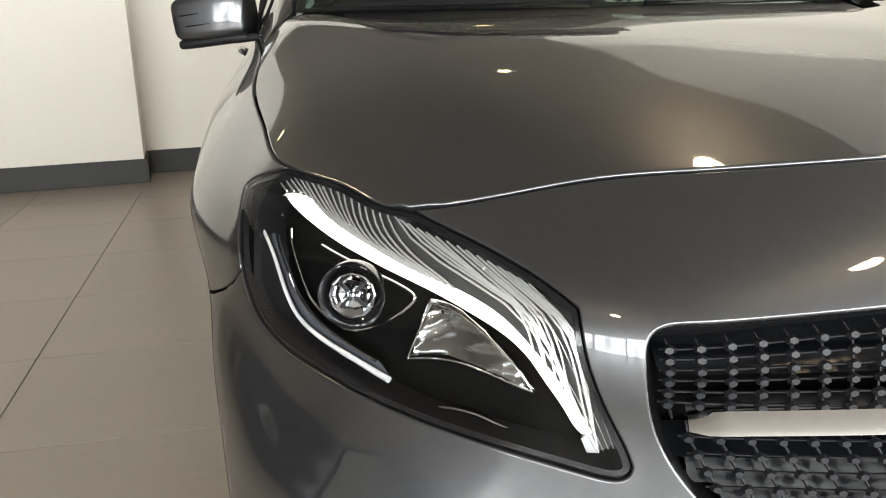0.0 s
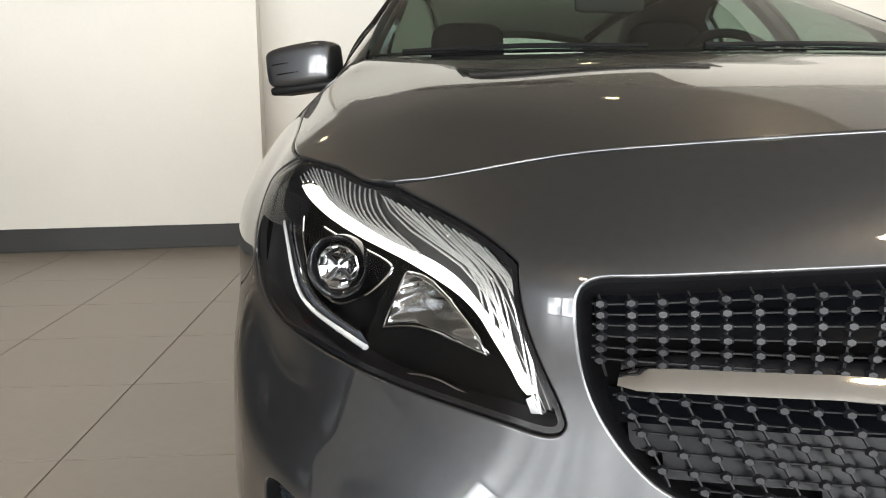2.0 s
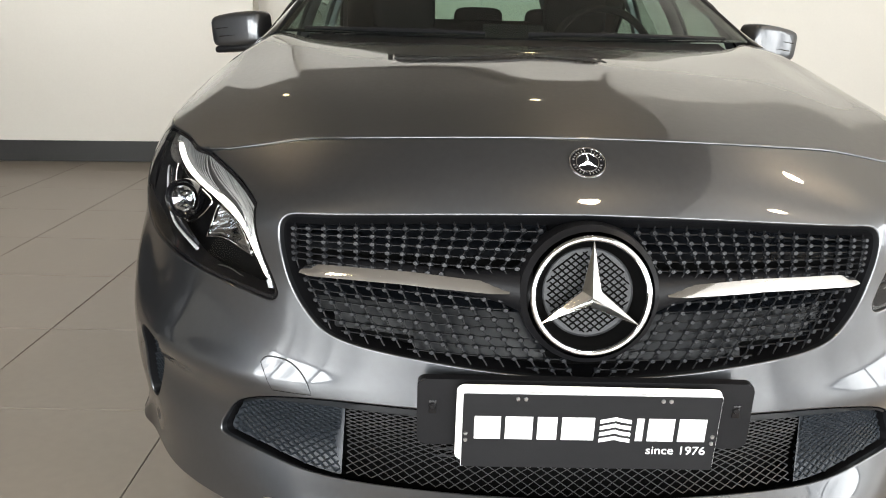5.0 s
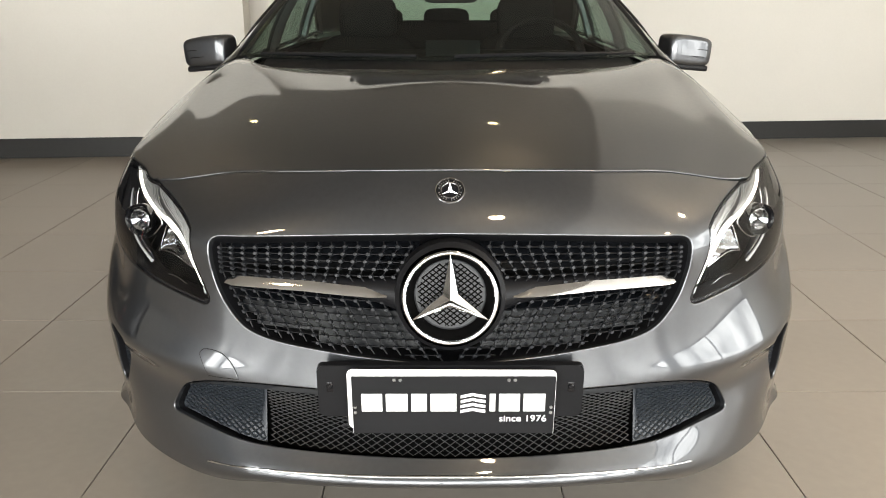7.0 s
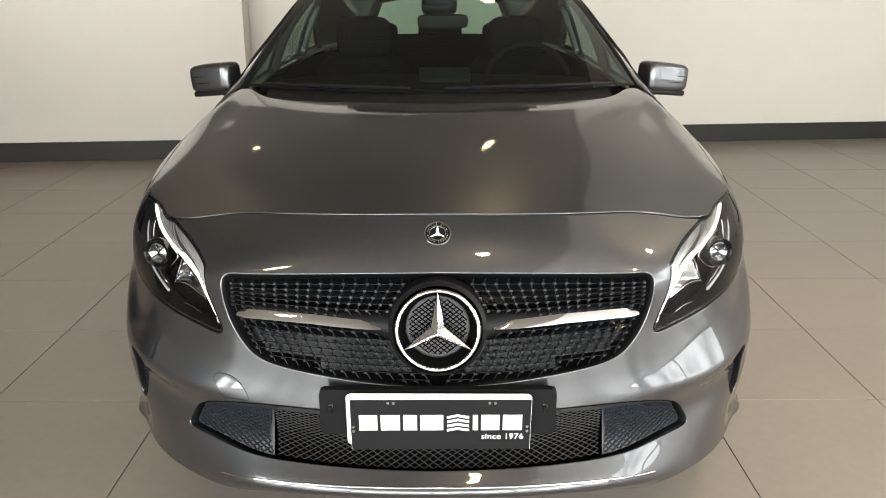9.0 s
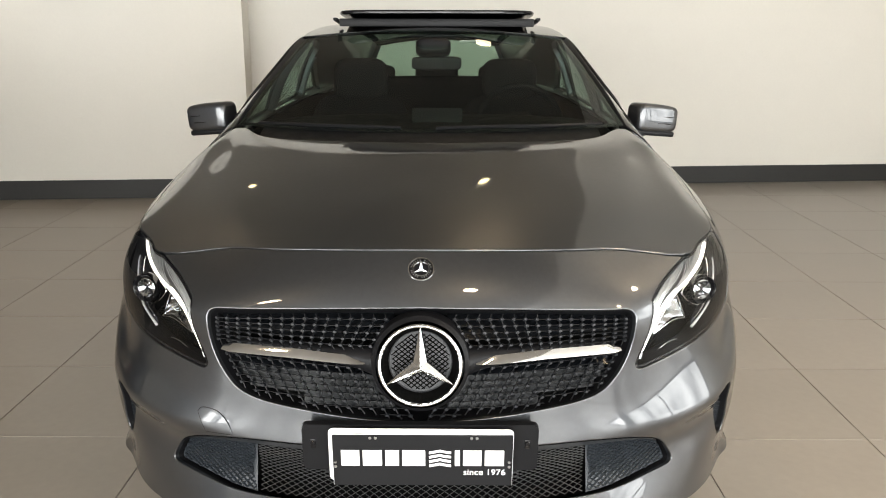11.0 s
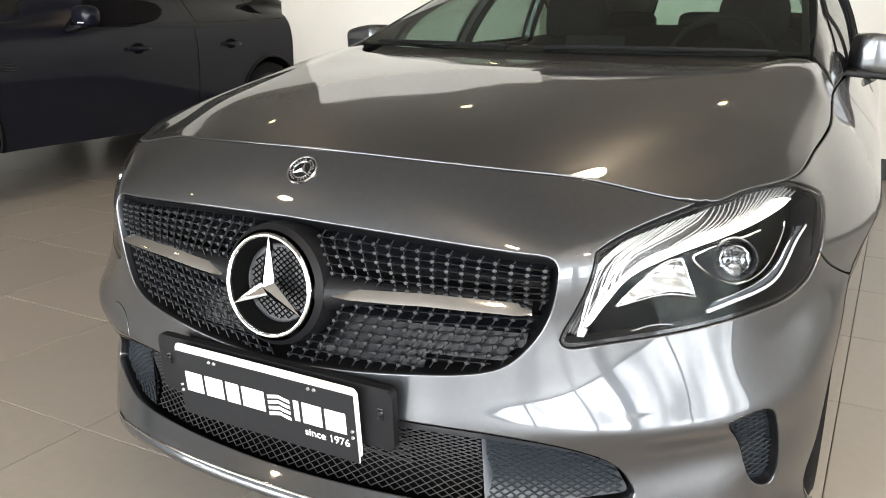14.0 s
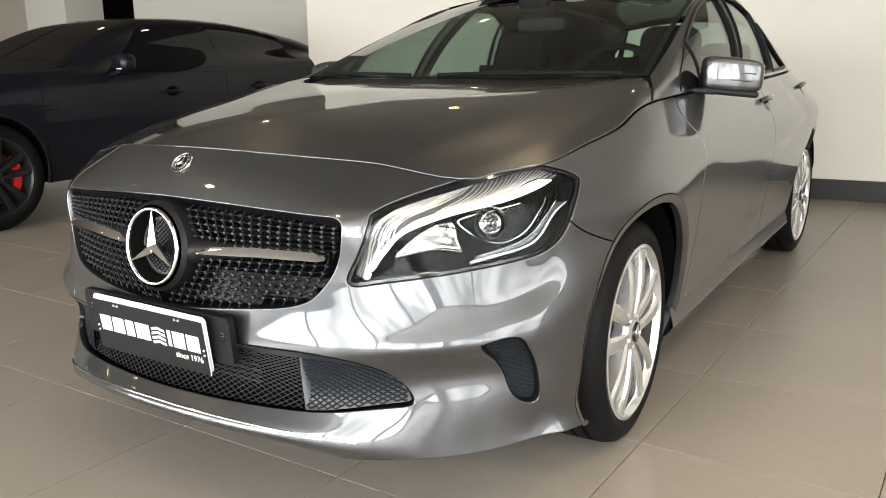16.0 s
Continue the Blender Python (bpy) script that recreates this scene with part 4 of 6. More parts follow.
# grille
grille = new("radiator_grille")
grille.parent = car
tagged(grille, "black pinned radiator grille with silver wings")
whole_grille = full(grille_half)
# near-black sheet: the shade deep behind the pins is in its colour
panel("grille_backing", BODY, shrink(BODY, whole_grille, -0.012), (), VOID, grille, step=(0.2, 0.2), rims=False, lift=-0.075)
skirt("grille_wall", BODY, shrink(BODY, whole_grille, -0.002), -0.008, -0.075, BLACK, grille)
grille_poly = np.array(shrink(BODY, whole_grille, 0.006))
ring_m = Matrix.Translation((0, -0.036, 0.643)) @ pose(0, 0, 0, 83.3, 0, 0)


def pin_mesh():
    bm = bmesh.new()
    bmesh.ops.create_cone(bm, cap_ends=True, segments=6, radius1=0.0062, radius2=0.0040, depth=0.005)
    bmesh.ops.scale(bm, vec=(1.0, 0.78, 1.0), verts=bm.verts)
    mesh = bpy.data.meshes.new("pin")
    bm.to_mesh(mesh)
    bm.free()
    mesh.materials.append(PIN)
    return mesh


PIN = material("dark_satin_pin", (0.012, 0.013, 0.015), 0.36, 0.0, 0.1, 200)
PIN.node_tree.nodes["Principled BSDF"].inputs["Specular IOR Level"].default_value = 0.25
pin_data = pin_mesh()
spots, knots = [], {}
for n in range(6):
    z0 = 0.736 - 0.0152 * n
    for k in range(17):
        x = 0.076 + 0.0262 * k
        x += 0.75 * (0.736 - z0) * max(0.0, 1 - x / 0.33)
        z = z0 - 0.004 * (x / 0.45) ** 2 * (5 - n)
        if z > 0.666 - 0.012 * x / 0.45:
            knots[0, n, k] = (x, z)
for n in range(8):
    for k in range(20):
        x = 0.03 + 0.0262 * k - 0.0085 * n
        if x > 0.012:
            knots[1, n, k] = (x, 0.622 - 0.0155 * n + 0.006 * (x / 0.45))
names = [q for q, (x, z) in knots.items() if math.hypot(x, z - 0.643) > 0.107]
knot_uv = uv_xz([knots[q] for q in names])
kept = {q: uv for q, uv, ok in zip(names, knot_uv, inside(knot_uv, grille_poly)) if ok}
bars, links = bmesh.new(), bmesh.new()
for sgn in (1, -1):
    at = lambda uv, d: BODY.place([uv * (sgn, 1)])[0] - d * BODY.normal([uv * (sgn, 1)])[0]
    for (block, n, k), uv in kept.items():
        spots.append(seat_at(uv * (sgn, 1), -0.012))
        beside, below = kept.get((block, n, k + 1)), kept.get((block, n + 1, k))
        reach = uv + (0.075, 0) if beside is None else beside
        tube(bars, [at(uv, 0.017), at(reach, 0.017)], 0.0012, 5)
        tube(links, [at(uv, 0.0165), at(uv - (0.05, 0.19) if below is None else below, 0.0165)], 0.0014, 5)
        if (block, n - 1, k) not in kept:
            tube(links, [at(uv, 0.0165), at(uv + (0.02, 0.16), 0.02)], 0.0014, 5)
tagged(part("row_bar", bars, BLACK, grille, "thin black horizontal bars"), kind="stuff")
tagged(part("column_link", links, BLACK, grille), kind="stuff")
for m in spots:
    ob = new("pin", pin_data)
    ob.parent = grille
    ob.matrix_basis = m
# glossy shutters behind the pins
SHUTTER = material("glossy_black_shutter", (0.006, 0.007, 0.009), 0.18, 0, 0.1, 60)
SHUTTER.node_tree.nodes["Principled BSDF"].inputs["Specular IOR Level"].default_value = 0.22
for z in (0.532, 0.557, 0.582, 0.607, 0.690, 0.718):
    for sgn in (1, -1):
        xs = [x for x in np.linspace(0.06, 0.46, 28)]
        uv = uv_xz([(sgn * x, z) for x in xs])
        uv = uv[inside(uv, grille_poly)]
        if len(uv) < 3:
            continue
        p = BODY.place(uv)
        bm = bmesh.new()
        lo = [bm.verts.new((q[0], q[1] + 0.042, q[2] - 0.012)) for q in p]
        hi = [bm.verts.new((q[0], q[1] + (0.052 if z < 0.59 else 0.066), q[2] + 0.0135)) for q in p]
        for i in range(len(p) - 1):
            bm.faces.new((lo[i], lo[i + 1], hi[i + 1], hi[i]))
        made = bmesh.ops.solidify(bm, geom=bm.faces[:], thickness=0.003)
        part("shutter_slat", bm, SHUTTER, grille, "glossy black shutter slat")
# wings
for sgn in (1, -1):
    xs = np.linspace(0.09, 0.452, 24)
    mid = np.interp(xs, [0.09, 0.15, 0.28, 0.41, 0.452], [0.638, 0.645, 0.651, 0.650, 0.648])
    uv = uv_xz([(sgn * x, z) for x, z in zip(xs, mid)])
    p, n = BODY.place(uv), BODY.normal(uv)
    bm = bmesh.new()
    tube(bm, p - n * 0.03, list(np.interp(xs, [0.09, 0.13, 0.2, 0.4, 0.452], [0.042, 0.030, 0.021, 0.016, 0.008])), 14, 0.9)
    part("wing_sleeve", bm, BLACK, grille, "dark sleeve of the wing")
    keep = xs > 0.118
    bm = bmesh.new()
    tall = np.interp(xs[keep], [0.118, 0.15, 0.25, 0.43, 0.447, 0.452], [0.003, 0.0085, 0.0095, 0.0080, 0.006, 0.003])
    rings = []
    for q, nn, h in zip(p[keep], n[keep], tall):
        q, nn, up, h = Vector(q), Vector(nn), Vector((0, 0, 1)), float(h)
        prof = [(-0.012, h * 0.95), (-0.004, h), (0.0065, -h * 0.3), (0.0098, -h * 1.0), (0.006, -h * 1.1), (-0.006, -h * 1.1)]
        rings.append([bm.verts.new(q + nn * (a - 0.004) + up * b) for a, b in prof])
    for a, b in zip(rings, rings[1:]):
        for j in range(len(a)):
            k = (j + 1) % len(a)
            bm.faces.new((a[j], a[k], b[k], b[j]))
    bm.faces.new(rings[0])
    bm.faces.new(rings[-1][::-1])
    part("wing", bm, CHROME, grille, "polished silver wing")


def star(bm, m, reach, height, notch):
    """Three long ridged points about a raised middle."""
    top, low = bm.verts.new(m @ Vector((0, 0, height))), -height * 0.6
    tips, dips = [], []
    for k in range(3):
        a = radians(90 + 120 * k)
        tips.append(m @ Vector((reach * math.cos(a), reach * math.sin(a), height * 0.25)))
        a += radians(60)
        dips.append(m @ Vector((notch * math.cos(a), notch * math.sin(a), height * 0.15)))
    down = m.to_3x3() @ Vector((0, 0, low))
    tv, dv = [bm.verts.new(q) for q in tips], [bm.verts.new(q) for q in dips]
    tb, db = [bm.verts.new(q + down) for q in tips], [bm.verts.new(q + down) for q in dips]
    for k in range(3):
        bm.faces.new((top, tv[k], dv[k]))
        bm.faces.new((top, dv[k - 1], tv[k]))
        bm.faces.new((tv[k], tb[k], db[k], dv[k]))
        bm.faces.new((dv[k - 1], db[k - 1], tb[k], tv[k]))


def lattice(bm, spacing, radius, inside_of, place, r=0.0011):
    """Crossed thin bars over a disc or strip, as a fine woven mesh."""
    n = int(radius / spacing) + 1
    for sgn in (1, -1):
        for k in range(-n, n + 1):
            pts = []
            for t in np.linspace(-radius, radius, 40):
                u, v = (t + sgn * k * spacing) , sgn * t - k * spacing
                if inside_of(u, v):
                    pts.append(place(u, v))
                elif len(pts) > 1:
                    tube(bm, pts, r, 4)
                    pts = []
                else:
                    pts = []
            if len(pts) > 1:
                tube(bm, pts, r, 4)


DISH = material("dark_grey_dish_plastic", (0.014, 0.0145, 0.017), 0.45, 0, 0.15, 120, 0.1)
emblem = new("emblem")
emblem.parent = car
tagged(emblem, "large chrome three-pointed ring emblem")
bm = bmesh.new()
spin(bm, [(0.0835 + 0.0095 * (0.5 - 0.5 * math.cos(a)), 0.006 * math.sin(a)) for a in np.linspace(0, 2 * math.pi, 17)], ring_m, 72)
part("ring", bm, CHROME, emblem, "polished chrome ring")
bm = bmesh.new()
star(bm, ring_m, 0.086, 0.015, 0.0165)
part("three_pointed_shape", bm, CHROME, emblem, "three bevelled chrome points", smooth=False)
bm = bmesh.new()
spin(bm, [(0.098, -0.004), (0.107, -0.014), (0.110, -0.04), (0.108, -0.07)], ring_m, 64)
part("collar", bm, BLACK, emblem, "black collar")
bm = bmesh.new()
spin(bm, [(0.0700, -0.033), (0.0735, -0.024), (0.0845, -0.004)], ring_m, 56)
part("dish_wall", bm, VOID, emblem, "black sloping wall of the dish")
bm = bmesh.new()
spin(bm, [(0.0, -0.034), (0.068, -0.033), (0.0705, -0.031)], ring_m, 48)
part("dish", bm, DISH, emblem, "dark grey patterned dish behind the points")
bm = bmesh.new()
lattice(bm, 0.0068, 0.1, lambda u, v: math.hypot(u, v * 0.8) < 0.066, lambda u, v: ring_m @ Vector((u, v * 0.8, -0.0325)), 0.0013)
tagged(part("dish_mesh", bm, VOID, emblem, "fine dark lattice in the dish"), kind="stuff")

badge_uv = uv_xz([(0.0, 0.828)])[0]
badge_m = seat_at((0.0, badge_uv[1]), 0.001)
badge = new("bonnet_badge")
badge.parent = car
tagged(badge, "small round chrome badge on the nose")
bm = bmesh.new()
spin(bm, [(0.0262, 0.0), (0.0275, 0.003), (0.029, 0.003), (0.03, 0.0)], badge_m, 48)
part("badge_rim", bm, CHROME, badge)
bm = bmesh.new()
spin(bm, [(0.0, 0.0015), (0.026, 0.0015)], badge_m, 40)
part("badge_face", bm, GLOSS_BLACK, badge)
bm = bmesh.new()
spin(bm, [(0.0165, 0.0015), (0.0172, 0.003), (0.0185, 0.003), (0.019, 0.0015)], badge_m, 40)
part("badge_ring", bm, CHROME, badge)
bm = bmesh.new()
star(bm, badge_m @ pose(0, 0, 0.001), 0.0175, 0.004, 0.004)
part("badge_shape", bm, CHROME, badge, smooth=False)
bm = bmesh.new()
for k in range(26):
    if k % 13 not in (0, 6):
        box(bm, (0.0028, 0.0016, 0.001), badge_m @ pose(0, 0, 0.002, 0, 0, k * 360 / 26) @ pose(0.0222, 0, 0))
part("badge_mark", bm, SATIN, badge, smooth=False)

# lower intake
intake = new("lower_intake")
intake.parent = car
tagged(intake, "black lower intake with mesh and grey side inserts")
whole_low = full(lower_half)
# near-black sheet coloured as the shade behind the mesh
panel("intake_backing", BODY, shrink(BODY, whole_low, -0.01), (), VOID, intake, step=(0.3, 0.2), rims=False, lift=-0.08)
skirt("intake_wall", BODY, shrink(BODY, whole_low, -0.002), -0.006, -0.08, BLACK, intake)
low_poly = np.array(shrink(BODY, whole_low, 0.004))
brow_uv = np.array([q for q in whole_low if q[1] > 2.9])
brow_uv = brow_uv[np.argsort(brow_uv[:, 0])]
brow_top = BODY.place(brow_uv) - 0.001 * BODY.normal(brow_uv)
bm = bmesh.new()
rings = []
for q, u in zip(brow_top, brow_uv[:, 0]):
    drop = 0.006 + 0.020 * max(0.0, 1 - (abs(u) / 3.3) ** 2)
    rings.append([bm.verts.new((q[0], q[1] + 0.95 * k * drop, q[2] - k * drop)) for k in (0.0, 0.3, 0.65, 1.0)] + [bm.verts.new((q[0], q[1] + 0.045, q[2] - drop))])
for a, b in zip(rings, rings[1:]):
    for j in range(4):
        bm.faces.new((a[j], a[j + 1], b[j + 1], b[j]))
part("intake_brow", bm, PAINT, intake, "grey painted brow turned in over the intake")


def zigzag(name, x0, x1, z0, z1, w, h, lift, r, poly, mat, parent, label):
    """Expanded mesh: bent strands that meet row by row, on the skin at a depth."""
    bm = bmesh.new()
    rows = int((z1 - z0) / h)
    for j in range(rows + 1):
        n = int((x1 - x0) / w) * 2
        pts = [(x0 + (x1 - x0) * i / n, z0 + h * (j + (1.0 if (i + j) % 2 else 0.0))) for i in range(n + 1)]
        uv = uv_xz(pts)
        ok = inside(uv, poly)
        p = BODY.place(uv) + BODY.normal(uv) * lift
        run = []
        for q, good in zip(p, ok):
            if good:
                run.append(q)
            else:
                if len(run) > 1:
                    tube(bm, run, r, 4)
                run = []
        if len(run) > 1:
            tube(bm, run, r, 4)
    return tagged(part(name, bm, mat, parent, label), kind="stuff")


CELL = material("grey_cell_plastic", (0.020, 0.024, 0.030), 0.4, 0, 0.15, 200, 0.1)
STRAND = material("charcoal_mesh_strand", (0.03, 0.03, 0.032), 0.45, 0, 0.15, 200, 0.1)
zigzag("expanded_mesh", -0.384, 0.384, 0.305, 0.45, 0.0215, 0.0043, -0.021, 0.0010, low_poly, STRAND, intake, "black expanded mesh")
RADIATOR = material("dull_radiator_core", (0.03, 0.03, 0.032), 0.45, 0.5, 0.3, 400, 0.6)
slabm = bmesh.new()
for k in range(9):
    box(slabm, (0.46, 0.003, 0.004), pose(0, 0.062, 0.318 + 0.0135 * k))
tagged(part("radiator_core", slabm, RADIATOR, intake, "dull radiator fins behind the mesh", smooth=False), kind="stuff")
for sgn in (1, -1):
    ins = [q for q in low_poly if abs(q[0]) > 1.97 and q[0] * sgn > 0]
    ins = sorted(ins, key=lambda q: math.atan2(q[1] - 2.7, (q[0] - sgn * 2.9) * sgn))
    ins = [tuple(q) for q in ins]
    panel("insert_backing", BODY, ins, (), CELL, intake, "grey plastic side insert", step=(0.2, 0.2), rims=False, lift=-0.022)
    zigzag("insert_mesh", *sorted((sgn * 0.375, sgn * 0.62)), 0.300, 0.445, 0.0180, 0.0050, -0.0195, 0.0022, np.array(ins), MESH_BLACK, intake, "grey honeycomb cells")
    vent = new("corner_vent")
    vent.parent = car
    tagged(vent, "dark slotted vent in the bumper corner")
    panel("vent_backing", BODY, sided(shrink(BODY, vent_line, -0.004), sgn), (), MESH_BLACK, vent, step=(0.2, 0.2), rims=False, lift=-0.022)
    skirt("vent_wall", BODY, sided(vent_line, sgn), -0.004, -0.024, BLACK, vent)
    zigzag("vent_mesh", *sorted((sgn * 0.74, sgn * 0.83)), 0.280, 0.475, 0.0150, 0.0056, -0.018, 0.0016, np.array(sided(vent_line, sgn)), MESH_BLACK, vent, "dark honeycomb cells")
LIP = seam_uv([(0, 1.25), (1.46, 1.19), (2.35, 1.13), (3.2, 1.0), (3.2, 1.0), (2.4, 1.06), (1.46, 1.11), (0, 1.16)], 8)
panel("front_lip", BODY, full(LIP), (), CHROME, car, "bright chrome strip along the lower lip", step=(0.15, 0.12), gap=0, round_=0.002, depth=0.004, lift=0.003)
COVER = [(-u, v) for u, v in seam_uv([(3.2, 4.02), (3.12, 4.15), (2.98, 4.18), (2.78, 4.15), (2.62, 4.02), (2.5, 3.8), (2.42, 3.5), (2.42, 3.5), (3.02, 3.47), (3.02, 3.47), (3.12, 3.75)], 5, True)]
# no groove is cut: a black sheet on the skin paints its shade
panel("tow_cover_gap_shade", BODY, shrink(BODY, COVER, -0.0012), (), VOID, car, step=(0.2, 0.2), rims=False, lift=0.0004)
panel("tow_cover", BODY, COVER, (), PAINT, car, "small towing-eye cover", step=(0.1, 0.1), gap=0.0, round_=0.001, depth=0.001, lift=0.0012)

# plate
plate = new("plate_holder")
plate.parent = car
tagged(plate, "black plate holder with a white plate and a dealer sign")
holder_m = pose(0, -0.042, 0.455, 95, 0, 0)


def sheet(name, w, h, r, t, m, mat, parent, label=""):
    """A flat plate with rounded corners and its thickness."""
    bm = bmesh.new()
    pts = []
    for cx, cy, a0 in ((1, 1, 0), (-1, 1, 90), (-1, -1, 180), (1, -1, 270)):
        for k in range(6):
            a = radians(a0 + 18 * k)
            pts.append((cx * (w / 2 - r) + r * math.cos(a), cy * (h / 2 - r) + r * math.sin(a)))
    front, back = [bm.verts.new(m @ Vector((x, y, t / 2))) for x, y in pts], [bm.verts.new(m @ Vector((x, y, -t / 2))) for x, y in pts]
    bm.faces.new(front)
    bm.faces.new(back[::-1])
    for i in range(len(pts)):
        j = (i + 1) % len(pts)
        bm.faces.new((back[i], back[j], front[j], front[i]))
    edge = [e for e in bm.edges if all(v in front for v in e.verts)]
    bmesh.ops.bevel(bm, geom=edge, offset=min(t * 0.3, 0.002), segments=2, affect="EDGES")
    return part(name, bm, mat, parent, label)


sheet("holder", 0.52, 0.115, 0.012, 0.016, holder_m, BLACK, plate, "black plastic plate holder")
white_m = pose(0.002, -0.063, 0.443, 97, 0.3, 0)
sheet("white_plate", 0.404, 0.136, 0.012, 0.002, white_m, WHITE, plate, "white plate edge showing behind the sign")
sign_m = pose(0.006, -0.0715, 0.4355, 97, 0.0, 0)
sheet("dealer_sign", 0.392, 0.131, 0.002, 0.003, sign_m, SIGN_BLACK, plate, "matt black dealer sign")
sheet("sign_edge", 0.394, 0.133, 0.002, 0.002, sign_m @ pose(0, 0, -0.0012), WHITE, plate, "pale cut edge of the sign")
LETTER = material("white_sign_film", (0.85, 0.85, 0.84), 0.4, 0, 0.03, 80)
x = -0.178
for k, w in enumerate((0.040, 0.042, 0.030, 0.050, 0.050, 0.011, 0.040, 0.042)):
    bm = bmesh.new()
    if k == 4:
        for j in range(4):
            y = 0.017 - 0.0113 * j
            pts = [(-0.024, 0), (-0.008, 0.0035), (0.0, 0.0055), (0.008, 0.003), (0.024, 0.0005)]
            for a, b in zip(pts, pts[1:]):
                q = [sign_m @ Vector((x + w / 2 + px, y + py + dy, 0.0022)) for (px, py), dy in ((a, 0), (b, 0), (b, 0.0068), (a, 0.0068))]
                bm.faces.new([bm.verts.new(v) for v in q])
    else:
        box(bm, (w, 0.04, 0.0008), sign_m @ pose(x + w / 2, 0.007, 0.002))
    part("sign_bar", bm, LETTER, plate, smooth=False)
    x += w + 0.0072
text = bpy.data.curves.new("since", "FONT")
text.body, text.size, text.extrude, text.align_x = "since 1976", 0.0205, 0.0004, "RIGHT"
carrier = new("since", text)
mesh = bpy.data.meshes.new_from_object(carrier.evaluated_get(bpy.context.evaluated_depsgraph_get()))
bpy.data.objects.remove(carrier)
words = link("sign_lettering", mesh, LETTER, plate, "small white words since 1976")
words.matrix_basis = sign_m @ pose(0.182, -0.0365, 0.002) @ Matrix.Diagonal((1.06, 1.0, 1.0, 1))
for px, py in ((-0.108, 0.058), (0.112, 0.058), (-0.191, -0.01), (0.189, -0.01)):
    for d in (-0.006, 0.006):
        bm = bmesh.new()
        dx, dy = (d, 0) if abs(px) < 0.15 else (0, d)
        spin(bm, [(0.0, 0.003), (0.0025, 0.0025), (0.0034, 0.0)], sign_m @ pose(px + dx, py + dy, 0.0015), 12)
        part("rivet", bm, SATIN, plate)
for sgn in (1, -1):
    bm = bmesh.new()
    spin(bm, [(0.0, 0.004), (0.004, 0.004), (0.006, 0.002), (0.0065, 0.0)], holder_m @ pose(sgn * 0.236, 0.012, 0.008), 14)
    box(bm, (0.012, 0.022, 0.003), holder_m @ pose(sgn * 0.236, 0.01, 0.008), 0.001)
    part("holder_clip", bm, GLOSS_BLACK, plate)


# ---- wheels ----
# barrel and brake disc coloured near-black for the shade between the spokes
BARREL = material("wheel_inside_shade_metal", (0.012, 0.012, 0.012), 0.6, 0.0, 0.3, 90, 0.1)


